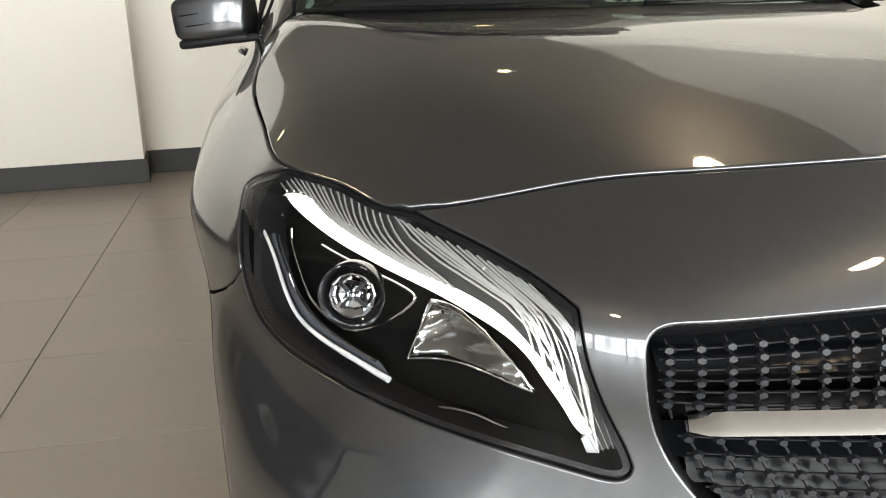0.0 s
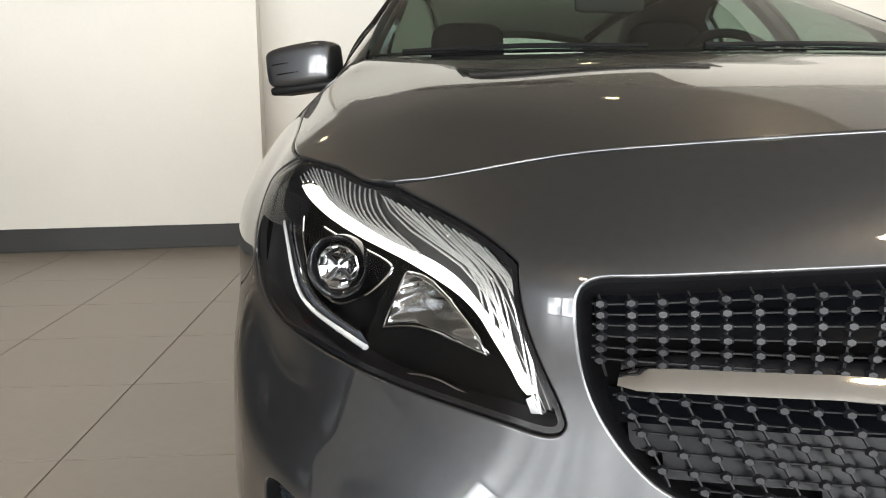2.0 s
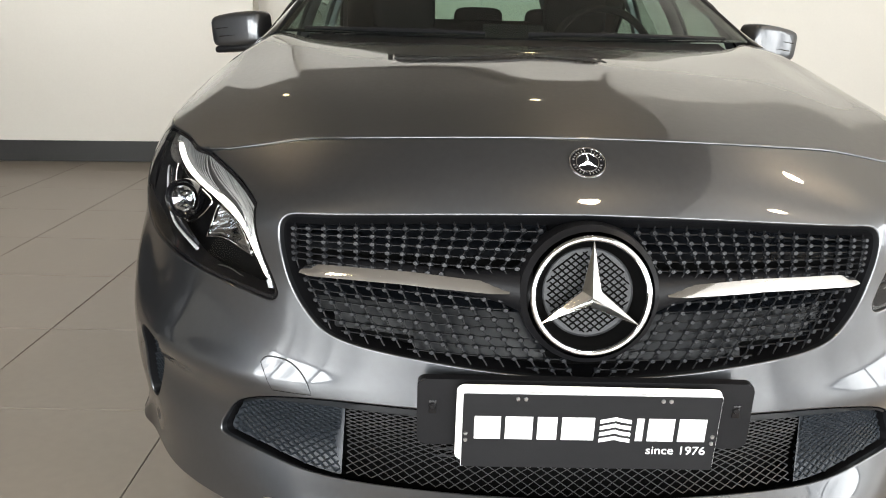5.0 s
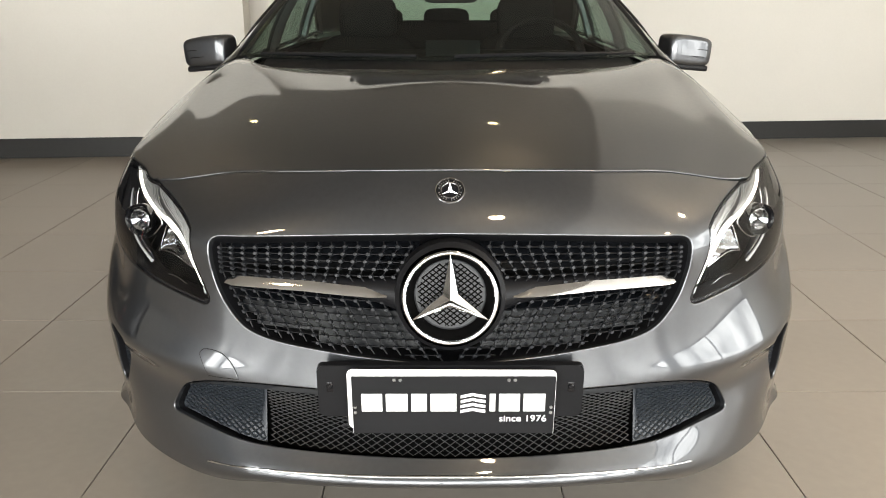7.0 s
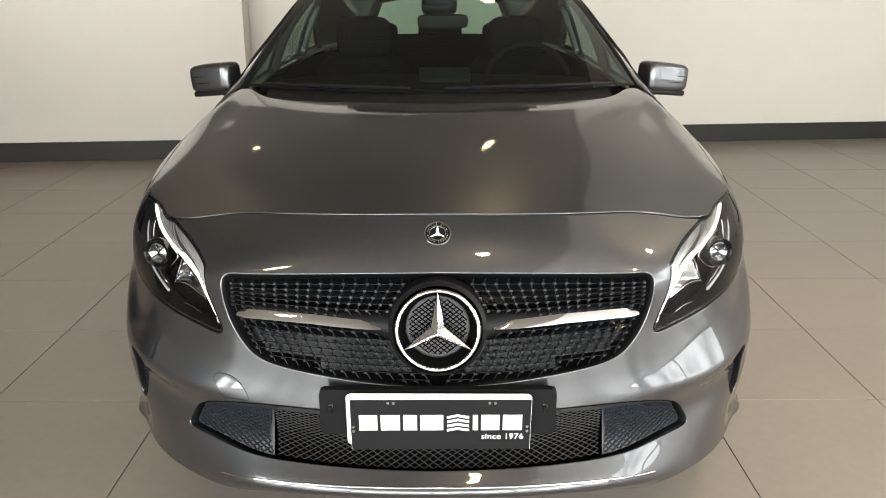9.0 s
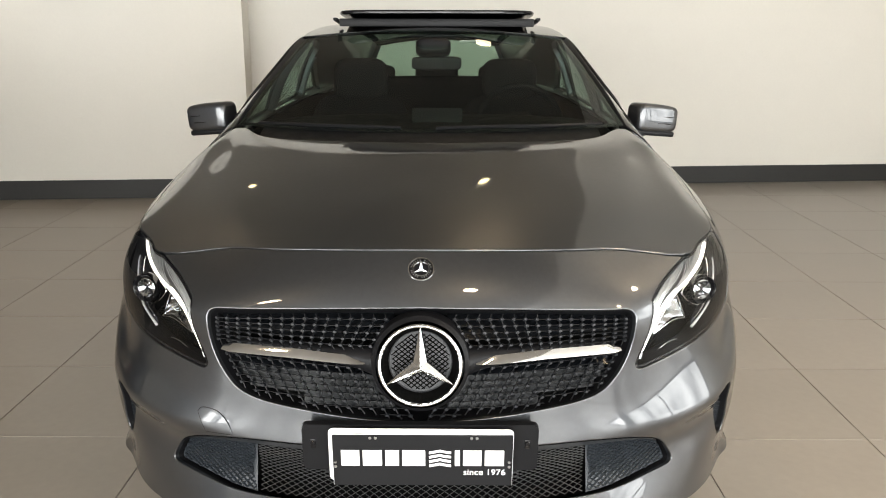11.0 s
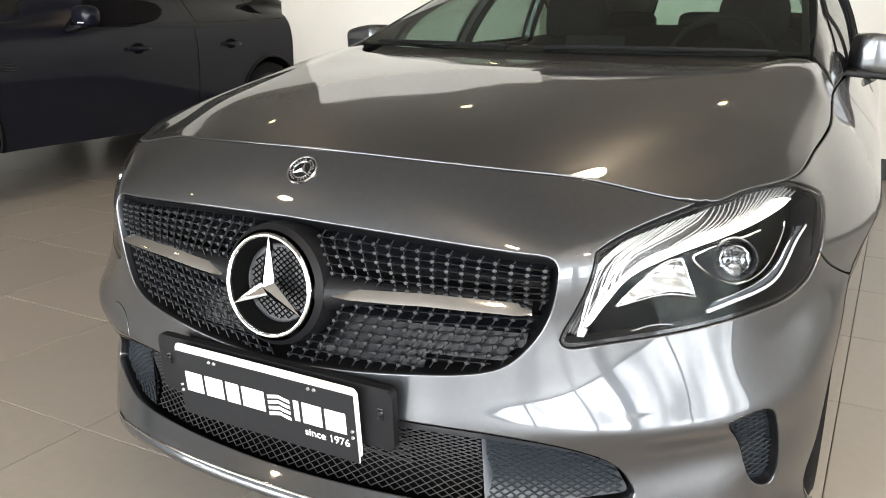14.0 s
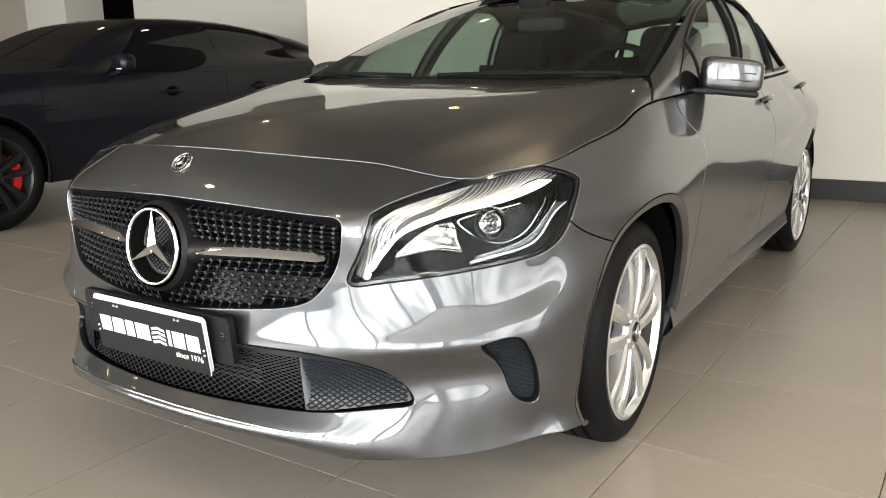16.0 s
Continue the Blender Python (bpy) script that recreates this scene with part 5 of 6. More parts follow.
def wheel(parent, m, radius, width, rim_r, mats, spokes=5, twin=True, caliper=None):
    """A road wheel whose axle is m's z axis, with z pointing outwards; the outer face lies at z = 0."""
    tyre_mat, rim_mat = mats
    w = new("wheel")
    w.parent = parent
    w.matrix_basis = m
    bm = bmesh.new()
    prof = [(rim_r, -width), (rim_r + 0.03, -width - 0.006), (radius - 0.03, -width), (radius - 0.008, -width + 0.018), (radius, -width * 0.75)]
    for k in (0.7, 0.5, 0.3):
        prof += [(radius, -width * k - 0.006), (radius - 0.008, -width * k - 0.005), (radius - 0.008, -width * k + 0.005), (radius, -width * k + 0.006)]
    prof += [(radius, -width * 0.22), (radius - 0.006, -0.022), (radius - 0.022, -0.007), (radius - 0.045, 0.001), (rim_r + 0.025, 0.003), (rim_r + 0.008, -0.002), (rim_r, -0.010)]
    spin(bm, prof, Matrix(), 72)
    tyre = part("tyre", bm, tyre_mat, w, "black rubber tyre")
    bm = bmesh.new()
    spin(bm, [(rim_r + 0.004, -0.008), (rim_r + 0.004, -0.002), (rim_r - 0.004, 0.0), (rim_r - 0.012, -0.006), (rim_r - 0.018, -0.02), (rim_r - 0.012, -0.021)], Matrix(), 72)
    part("rim", bm, rim_mat, w)
    bm = bmesh.new()
    spin(bm, [(rim_r - 0.010, -0.012), (rim_r - 0.022, -0.04), (rim_r - 0.024, -width * 0.9), (rim_r, -width)], Matrix(), 60)
    part("barrel", bm, BARREL, w, "inner rim barrel, darkened for the shade behind the spokes")
    bm = bmesh.new()
    spin(bm, [(0.0, -0.075), (rim_r * 0.68, -0.075), (rim_r * 0.69, -0.09), (0.0, -0.09)], Matrix(), 48)
    part("brake_disc", bm, BARREL, w)
    for s in range(spokes):
        a0 = 360 / spokes * s + 90
        bm = bmesh.new()
        for off in ((-1, 1) if twin else (0,)):
            rings = []
            for t in np.linspace(0, 1, 9):
                r = 0.028 + (rim_r - 0.034) * t
                half = (0.0145 + 0.0115 * t) if twin else (0.02 + 0.012 * t)
                cx = off * (0.017 + 0.034 * t) * (rim_r / 0.23)
                crown = 0.012 * math.sin(math.pi * min(1, t * 0.9)) - 0.012 + (0.004 if t > 0.9 else 0)
                z0 = -0.045 - 0.006 * t
                sec = [(cx - half * 1.1, z0), (cx - half, crown - 0.007), (cx - half * 0.6, crown), (cx + half * 0.6, crown), (cx + half, crown - 0.007), (cx + half * 1.1, z0)]
                rings.append([bm.verts.new(pose(0, 0, 0, 0, 0, a0) @ Vector((r, x, z))) for x, z in sec])
            for a, b in zip(rings, rings[1:]):
                for j in range(6):
                    k = (j + 1) % 6
                    bm.faces.new((a[j], a[k], b[k], b[j]))
            bm.faces.new(rings[0])
            bm.faces.new(rings[-1][::-1])
        part("spoke", bm, rim_mat, w)
    bm = bmesh.new()
    spin(bm, [(0.0, 0.0), (0.024, -0.001), (0.030, -0.006), (0.052, -0.010), (0.062, -0.022), (0.064, -0.05)], Matrix(), 40)
    part("hub", bm, rim_mat, w)
    bm = bmesh.new()
    spin(bm, [(0.0, 0.003), (0.022, 0.003), (0.0275, 0.001), (0.029, -0.004)], Matrix(), 32)
    part("hub_cap", bm, GLOSS_BLACK if not caliper else BLACK, w, "dark hub cap")
    bm = bmesh.new()
    star(bm, pose(0, 0, 0.003), 0.019, 0.002, 0.004)
    spin(bm, [(0.0185, 0.002), (0.02, 0.0045), (0.022, 0.002)], Matrix(), 32)
    part("cap_mark", bm, CHROME, w, smooth=False)
    for k in range(5):
        bm = bmesh.new()
        a = 360 / 5 * k + 54
        spin(bm, [(0.0, 0.004), (0.006, 0.004), (0.007, 0.0), (0.007, -0.006)], pose(0, 0, 0, 0, 0, a) @ pose(0.044, 0, -0.010), 6)
        part("wheel_bolt", bm, SATIN, w)
    if caliper:
        bm = bmesh.new()
        for a in np.linspace(-32, 32, 9):
            box(bm, (0.055, 0.034, 0.05), pose(0, 0, 0, 0, 0, a) @ pose(rim_r * 0.68, 0, -0.07), 0.004)
        part("brake_caliper", bm, caliper, w, "red brake caliper")
    return w


wheel_lf = wheel(car, pose(0.857, 0.88, 0.315, 90, 0, 93), 0.315, 0.205, 0.242, (RUBBER, ALLOY))
copy_thing(wheel_lf, pose(0.795, 3.569, 0.315, 90, 0, 90) @ pose(0, 0, 0, 0, 0, 25))
copy_thing(wheel_lf, pose(-0.857, 0.88, 0.315, 90, 0, -87) @ pose(0, 0, 0, 0, 0, 12))
copy_thing(wheel_lf, pose(-0.795, 3.569, 0.315, 90, 0, -90) @ pose(0, 0, 0, 0, 0, 40))
for y0 in (0.87, 3.569):
    for sgn in (1, -1):
        bm = bmesh.new()
        shift = 0.0 if y0 < 2 else -0.06
        a = []
        for inner in (0, 1):
            a.append([])
            for d in np.linspace(-8, 186, 30):
                z = 0.315 + 0.378 * math.sin(radians(d))
                x = 0.52 if inner else float(np.interp(z, [0.2, 0.3, 0.45, 0.7], [0.79, 0.815, 0.845, 0.85])) + shift
                a[-1].append(bm.verts.new((sgn * x, y0 - 0.39 * math.cos(radians(d)), z)))
        for i in range(29):
            bm.faces.new((a[0][i], a[0][i + 1], a[1][i + 1], a[1][i]))
        centre = bm.verts.new((sgn * 0.52, y0, 0.25))
        for i in range(29):
            bm.faces.new((a[1][i], a[1][i + 1], centre))
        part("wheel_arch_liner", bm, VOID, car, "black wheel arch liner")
bm = bmesh.new()
box(bm, (1.1, 3.9, 0.02), pose(0, 2.05, 0.2))
box(bm, (1.46, 1.9, 0.02), pose(0, 2.22, 0.195))
part("underbody", bm, VOID, car, smooth=False)
bm = bmesh.new()
box(bm, (1.2, 0.03, 0.75), pose(0, 4.06, 0.6), 0.01)
part("tailgate", bm, PAINT, car)


# ---- mirrors, handles, wipers ----
def shell(bm, m, size, power=2.6, n=28):
    """A rounded block, between an ellipsoid and a box."""
    f = lambda c: math.copysign(abs(c) ** (2 / power), c)
    rings = []
    for j in range(n // 2 + 1):
        b = -math.pi / 2 + math.pi * j / (n // 2)
        rings.append([bm.verts.new(m @ Vector((size[0] / 2 * f(math.cos(b)) * f(math.cos(a)), size[1] / 2 * f(math.cos(b)) * f(math.sin(a)), size[2] / 2 * f(math.sin(b))))) for a in (2 * math.pi * k / n for k in range(n))])
    for a, b in zip(rings, rings[1:]):
        for k in range(n):
            bm.faces.new((a[k], a[(k + 1) % n], b[(k + 1) % n], b[k]))
    bmesh.ops.remove_doubles(bm, verts=bm.verts[:], dist=1e-5)
    return bm


def wing_mirror(side):
    mirror = new("wing_mirror")
    mirror.parent = car
    tagged(mirror, "grey wing mirror with a black base")
    m = Matrix.Diagonal((side, 1, 1, 1)) @ pose(0.875, 1.645, 1.0, 0, 6, 24)
    bm = bmesh.new()
    shell(bm, m, (0.198, 0.12, 0.112), 5.5)
    for v in bm.verts:
        q = m.inverted() @ v.co
        if q.y > 0.02:
            q.y = 0.02 + (q.y - 0.02) * 0.3
        q.y += 0.05 * max(0.0, q.x + 0.02) ** 1.3
        q.z *= 1 - 0.9 * max(0.0, q.x)
        v.co = m @ q
    part("mirror_cap", bm, PAINT, mirror, "grey painted mirror cap")
    bm = bmesh.new()
    box(bm, (0.186, 0.105, 0.022), m @ pose(-0.004, 0.002, -0.058), 0.009, 3)
    box(bm, (0.13, 0.06, 0.018), m @ pose(-0.115, -0.02, -0.062), 0.006, 3)
    part("mirror_base", bm, BLACK, mirror, "black mirror base and arm")
    for dz, w in ((0.008, 0.075), (-0.018, 0.10)):
        bm = bmesh.new()
        pts = [m @ Vector((0.092 - w * t, -0.0605 + 0.052 * max(0.0, 0.092 - w * t + 0.02) ** 1.3 + 0.02 * (1 - t) ** 4, dz)) for t in np.linspace(0, 1, 10)]
        tube(bm, pts, [0.0035 * (1 - 0.75 * t) for t in np.linspace(0, 1, 10)], 6, 0.8)
        part("indicator_slot", bm, GLOSS_BLACK, mirror, "dark indicator slot")
    bm = bmesh.new()
    box(bm, (0.15, 0.004, 0.09), m @ pose(0, 0.028, 0.0), 0.001)
    part("mirror_glass", bm, CHROME, mirror, "mirror glass")
    panel("mirror_triangle", SIDE_TOP, CORNER, (), GLOSS_BLACK, mirror, "black triangle at the window corner", step=(0.1, 0.2), mirror=side, lift=0.004, depth=0.008)


wing_mirror(1)
wing_mirror(-1)
for side in (1, -1):
    for y, z in ((2.44, 0.868), (3.42, 0.893)):
        uv = BODY.find([(y, z)], [1, 2], (10.9 if y < 3 else 12.4, 8.4))[0] * (side, 1)
        m = seat_at(uv, 0.0)
        handle = new("door_handle")
        handle.parent = car
        bm = bmesh.new()
        xs = np.linspace(-0.10, 0.10, 13)
        tube(bm, [m @ Vector((x, 0.012, 0.024 - 0.02 * (abs(x) / 0.1) ** 4)) for x in xs], [0.011 - 0.002 * (abs(x) / 0.1) ** 2 for x in xs], 10)
        part("grip", bm, PAINT, handle)
        # the skin is not hollowed; a black oval paints the recess's shade
        bm = bmesh.new()
        spin(bm, [(0.0, 0.0016), (0.03, 0.0018), (0.036, 0.0)], m @ pose(0, -0.012, 0) @ Matrix.Diagonal((1.5, 0.7, 1, 1)), 28)
        part("handle_recess_shade", bm, GLOSS_BLACK, handle, "black oval for the shade of the recess behind the grip")
bm = bmesh.new()
for row in (np.linspace(-0.6, 0.6, 30),):
    lo = [bm.verts.new((x, 0.98 + 0.33 * (abs(x) / 0.738) ** 2.2, 0.972)) for x in row]
    hi = [bm.verts.new((x, 1.15 + 0.2 * (abs(x) / 0.7) ** 2.0, 0.998)) for x in row]
    for i in range(len(row) - 1):
        bm.faces.new((lo[i], lo[i + 1], hi[i + 1], hi[i]))
part("scuttle", bm, BLACK, car, "black scuttle panel under the windscreen")
for x0, x1, y0 in ((0.62, 0.02, 1.30), (-0.10, -0.62, 1.17)):
    bm = bmesh.new()
    pts = [Vector((x0 + (x1 - x0) * t, float(np.interp(abs(x0 + (x1 - x0) * t), [0, 0.38, 0.7], [1.155, 1.205, 1.345])), 1.012 + 0.004 * math.sin(3 * t))) for t in np.linspace(0, 1, 10)]
    tube(bm, pts, 0.006, 6)
    part("wiper", bm, BLACK, car, "black wiper blade")
# open sunroof
tilt_m = pose(0.012, 2.47, 1.395, -3.2, 0, 0)
bm = bmesh.new()
shell(bm, tilt_m, (0.90, 0.62, 0.022), 7.0)
part("sunroof_panel", bm, GLOSS_BLACK, car, "raised black glass sunroof panel")
bm = bmesh.new()
box(bm, (0.88, 0.02, 0.035), pose(0.012, 2.2, 1.365), 0.004)
for sgn in (1, -1):
    box(bm, (0.02, 0.2, 0.012), pose(0.012 + sgn * 0.46, 2.3, 1.372, -5), 0.003)
part("sunroof_deflector", bm, BLACK, car, "black sunroof wind deflector")

# ---- cabin ----
bm = bmesh.new()
shell(bm, pose(0, 1.55, 0.90, 6), (1.46, 0.62, 0.16), 4.0)
shell(bm, pose(0.36, 1.62, 0.965), (0.40, 0.24, 0.07), 3.0)
part("dashboard", bm, CABIN, car, "black dashboard")
bm = bmesh.new()
box(bm, (0.2, 0.018, 0.11), pose(0.02, 1.60, 0.985, -15), 0.006)
part("centre_screen", bm, GLOSS_BLACK, car, "dark centre screen")
bm = bmesh.new()
m = pose(0.37, 1.86, 0.945, 65)
spin(bm, [(0.175 + 0.014 * math.cos(a), 0.014 * math.sin(a)) for a in np.linspace(0, 2 * math.pi, 11)], m, 40)
box(bm, (0.33, 0.05, 0.02), m, 0.006)
shell(bm, m, (0.12, 0.12, 0.05), 3.0)
part("steering_wheel", bm, CABIN, car, "black steering wheel")


def car_seat(x, y, top, width, head=True):
    s = new("cabin_seat")
    s.parent = car
    bm = bmesh.new()
    shell(bm, pose(x, y + 0.02, top - 0.42, -14), (width, 0.16, 0.72), 4.5)
    part("backrest", bm, CABIN, s)
    bm = bmesh.new()
    shell(bm, pose(x, y - 0.28, 0.50, 4), (width, 0.52, 0.18), 4.0)
    part("cushion", bm, CABIN, s)
    if head:
        bm = bmesh.new()
        shell(bm, pose(x, y + 0.1, top + 0.0, -8), (0.27, 0.11, 0.21), 4.0)
        part("headrest", bm, CABIN, s)


car_seat(0.37, 2.43, 1.09, 0.50)
car_seat(-0.37, 2.43, 1.09, 0.50)
bm = bmesh.new()
shell(bm, pose(0, 3.35, 0.75, -14), (1.25, 0.2, 0.62), 5.0)
for x in (-0.38, 0.0, 0.38):
    shell(bm, pose(x, 3.42, 1.06, -8), (0.26, 0.1, 0.13), 4.0)
part("rear_bench", bm, CABIN, car, "black rear bench")
bm = bmesh.new()
shell(bm, pose(0.014, 1.955, 1.196, 8), (0.215, 0.03, 0.058), 5.0)
shell(bm, pose(0.0, 1.93, 1.262, -15), (0.15, 0.10, 0.075), 3.5)
part("interior_mirror", bm, BLACK, car, "black interior mirror and sensor housing")
bm = bmesh.new()
box(bm, (0.075, 0.002, 0.014), pose(0.15, 1.985, 1.288, 70))
part("screen_sticker", bm, WHITE, car, "pale windscreen sticker")
back_base, back_top = Spline([-1, 0, 1], [(-0.5, 4.06, 1.0), (0, 4.15, 1.0), (0.5, 4.06, 1.0)]), roof_back
REAR = coons(lambda s: back_base(s), lambda s: back_top(s), lambda t: curve([(0, 4.15, 1.0), (0, 4.08, 1.16), (0, 3.98, 1.29)])(t), lambda t: curve([(0.5, 4.06, 1.0), (0.45, 4.02, 1.13), (0.40, 3.95, 1.237)])(t))
panel("rear_window", REAR, [(u * 0.92, 0.06 + 0.84 * v) for u, v in square(16)], (), SCREEN, car, "green tinted rear window", step=(0.1, 0.1), rims=False).visible_shadow = False
panel("rear_window_border", REAR, square(20), ([(u * 0.92, 0.06 + 0.84 * v) for u, v in square(16)],), GLOSS_BLACK, car, step=(0.1, 0.1), rims=False)

# ---- the dark car beside it ----
SUV_SCREEN = material("dark_reflecting_glass", (0.006, 0.006, 0.006), 0.04, 0, 0.05, 60)
SUV_Y = (0.0, 0.25, 0.6, 1.05, 1.45, 2.05, 2.6, 3.2, 3.8, 4.28, 4.56)


def ribs(widths, heights):
    return [(w, y, z) for w, y, z in zip(widths, SUV_Y, heights)]


SUV = Surface(
    [
        ribs([0.50, 0.78, 0.86, 0.88, 0.88, 0.88, 0.88, 0.88, 0.88, 0.87, 0.80], [0.30] * 3 + [0.27] * 6 + [0.32, 0.36]),
        ribs([0.56, 0.85, 0.905, 0.915, 0.91, 0.905, 0.905, 0.915, 0.915, 0.905, 0.85], [0.52] * 11),
        ribs([0.56, 0.86, 0.915, 0.925, 0.92, 0.92, 0.92, 0.925, 0.925, 0.915, 0.86], [0.76] * 11),
        ribs([0.50, 0.76, 0.85, 0.88, 0.885, 0.885, 0.885, 0.89, 0.89, 0.865, 0.80], [0.86, 0.93, 0.965, 0.985, 0.99, 0.995, 1.0, 1.01, 1.03, 1.03, 1.0]),
        ribs([0.38, 0.62, 0.74, 0.78, 0.80, 0.78, 0.765, 0.76, 0.75, 0.71, 0.63], [0.88, 0.96, 1.0, 1.02, 1.03, 1.14, 1.19, 1.20, 1.17, 1.12, 1.05]),
        ribs([0.24, 0.46, 0.56, 0.60, 0.66, 0.64, 0.62, 0.61, 0.60, 0.57, 0.52], [0.89, 0.98, 1.025, 1.05, 1.055, 1.30, 1.385, 1.38, 1.315, 1.22, 1.08]),
        ribs([0.0] * 11, [0.90, 1.0, 1.05, 1.075, 1.08, 1.34, 1.43, 1.425, 1.355, 1.255, 1.11]),
    ]
)
suv = tagged(new("sport_utility_car"), "dark navy sport utility car with black wheels", "car")
suv.matrix_basis = pose(-4.64, 0.74, 0)


def suv_arch(y0, n=30):
    pts = [(y0 - 0.385 * math.cos(radians(a)), 0.36 + 0.40 * math.sin(radians(a))) for a in np.linspace(-12, 192, n)]
    return [tuple(q) for q in SUV.find(pts, [1, 2], (3.0 if y0 < 2 else 8.0, 1.2))]


def suv_skin():
    fa, ra = suv_arch(0.90), suv_arch(3.76)
    flank_line = [(u, 0.02) for u in np.linspace(0, fa[0][0] - 0.05, 6)] + fa + [(u, 0.02) for u in np.linspace(fa[-1][0] + 0.05, ra[0][0] - 0.05, 20)] + ra + [(u, 0.02) for u in np.linspace(ra[-1][0] + 0.05, 10, 6)]
    flank_line += [(10, v) for v in np.linspace(0.2, 5.9, 24)] + [(u, 6.0) for u in np.linspace(10, 0, 40)] + [(0, v) for v in np.linspace(5.9, 0.2, 24)]
    screens = [
        ("side_window", seam_uv([(4.75, 3.12), (4.75, 3.12), (4.95, 3.7), (5.25, 4.4), (5.6, 4.86), (6.4, 4.9), (6.4, 4.9), (6.45, 4.0), (6.5, 3.1), (6.5, 3.1)], 5, True), "black privacy glass"),
        ("side_window", seam_uv([(6.62, 3.1), (6.62, 3.1), (6.57, 4.0), (6.52, 4.9), (6.52, 4.9), (7.6, 4.88), (7.6, 4.88), (7.62, 4.0), (7.65, 3.1), (7.65, 3.1)], 5, True), "black privacy glass"),
        ("quarter_window", seam_uv([(7.75, 3.12), (7.75, 3.12), (7.72, 4.0), (7.7, 4.86), (7.7, 4.86), (8.3, 4.7), (8.9, 4.1), (9.1, 3.6), (9.1, 3.6), (8.6, 3.2)], 5, True), "black privacy glass"),
    ]
    for m in (1, -1):
        panel("body", SUV, flank_line, (), NAVY, suv, "dark navy painted body", step=(0.1, 0.12), mirror=m, rims=False)
        band = seam_uv([(4.62, 3.06), (4.62, 3.06), (4.85, 3.7), (5.15, 4.45), (5.5, 4.95), (6.5, 5.0), (7.7, 4.98), (8.45, 4.78), (9.05, 4.15), (9.3, 3.5), (9.3, 3.5), (8.7, 3.08)], 5, True)
        panel("window_surround", SUV, band, (), NAVY_GLASS, suv, "gloss black window surround", step=(0.2, 0.2), mirror=m, rims=False, lift=0.0015)
        for name, line, label in screens:
            panel(name, SUV, line, (), NAVY_GLASS, suv, label, step=(0.2, 0.2), mirror=m, rims=False, lift=0.003)
        panel("windscreen", SUV, [(4.2, v) for v in np.linspace(4.3, 5.97, 8)] + [(u, 5.98) for u in np.linspace(4.3, 5.3, 8)] + [(5.35, v) for v in np.linspace(5.9, 5.08, 6)] + [(u, 5.03) for u in np.linspace(5.25, 4.4, 6)], (), SUV_SCREEN, suv, "dark reflecting windscreen", step=(0.15, 0.15), mirror=m, rims=False, lift=0.003)
        for y0 in (0.90, 3.76):
            bm = bmesh.new()
            a = [[bm.verts.new((m * x, y0 - 0.385 * math.cos(radians(d)), 0.36 + 0.40 * math.sin(radians(d)))) for d in np.linspace(-12, 192, 24)] for x in (0.93, 0.6)]
            for i in range(23):
                bm.faces.new((a[0][i], a[0][i + 1], a[1][i + 1], a[1][i]))
            mid = bm.verts.new((m * 0.6, y0, 0.3))
            for i in range(23):
                bm.faces.new((a[1][i], a[1][i + 1], mid))
            part("wheel_arch_liner", bm, VOID, suv)
            bm = bmesh.new()
            uv = np.array(suv_arch(y0))
            tube(bm, (SUV.place(uv) + SUV.normal(uv) * 0.004) * (m, 1, 1), 0.009, 8)
            part("arch_trim", bm, BLACK, suv, "black arch trim")
        for y, z in ((2.36, 0.855), (3.28, 0.868)):
            uv = SUV.find([(y, z)], [1, 2], (np.interp(y, SUV_Y, range(11)), 2.6))
            p, n = Vector(SUV.place(uv)[0]), Vector(SUV.normal(uv)[0])
            handle = new("door_handle")
            handle.parent = suv
            bm = bmesh.new()
            tube(bm, [Vector((m * (p.x + 0.03 - 0.02 * (abs(t) * 10) ** 4), p.y + t, p.z)) for t in np.linspace(-0.1, 0.1, 11)], 0.011, 8, 1.3)
            part("grip", bm, NAVY, handle)
            # black oval on the flush skin in place of a shaded hollow
            bm = bmesh.new()
            shell(bm, pose(m * (p.x + 0.001), p.y, p.z), (0.008, 0.11, 0.075), 2.2, 20)
            part("handle_recess_shade", bm, VOID, handle, "black oval for the shade of the recess behind the grip")
        bm = bmesh.new()
        uv = SUV.find([(1.34, 0.775)], [1, 2], (3.7, 2.1))
        p = SUV.place(uv)[0]
        for k in range(3):
            box(bm, (0.012, 0.20 - 0.03 * k, 0.009), pose(m * (p[0] + 0.002), 1.32 + 0.02 * k, 0.792 - 0.018 * k), 0.003)
        part("wing_vent", bm, GLOSS_BLACK, suv, "black slatted wing vent")
        mirror = new("wing_mirror")
        mirror.parent = suv
        bm = bmesh.new()
        shell(bm, pose(m * 1.03, 1.86, 1.07, 0, 0, -10 * m), (0.20, 0.13, 0.135), 3.0)
        part("mirror_cap", bm, NAVY, mirror, "navy mirror cap")
        bm = bmesh.new()
        box(bm, (0.16, 0.07, 0.03), pose(m * 0.95, 1.85, 0.995, 0, -12 * m), 0.008)
        part("mirror_arm", bm, BLACK, mirror)
        bm = bmesh.new()
        box(bm, (0.05, 0.012, 0.008), pose(m * 1.06, 1.795, 1.03), 0.002)
        part("mirror_indicator", bm, WHITE, mirror)
        bm = bmesh.new()
        shell(bm, pose(m * 0.885, 4.42, 0.845, 0, 0, 14 * m), (0.10, 0.26, 0.07), 3.5)
        part("tail_lamp", bm, TAIL_RED, suv, "red tail lamp")
        for y0 in (0.90, 3.76):
            wheel(suv, pose(m * 0.915, y0, 0.355, 90, 0, 90 * m), 0.355, 0.24, 0.262, (RUBBER, DARK_ALLOY), 5, True, RED)
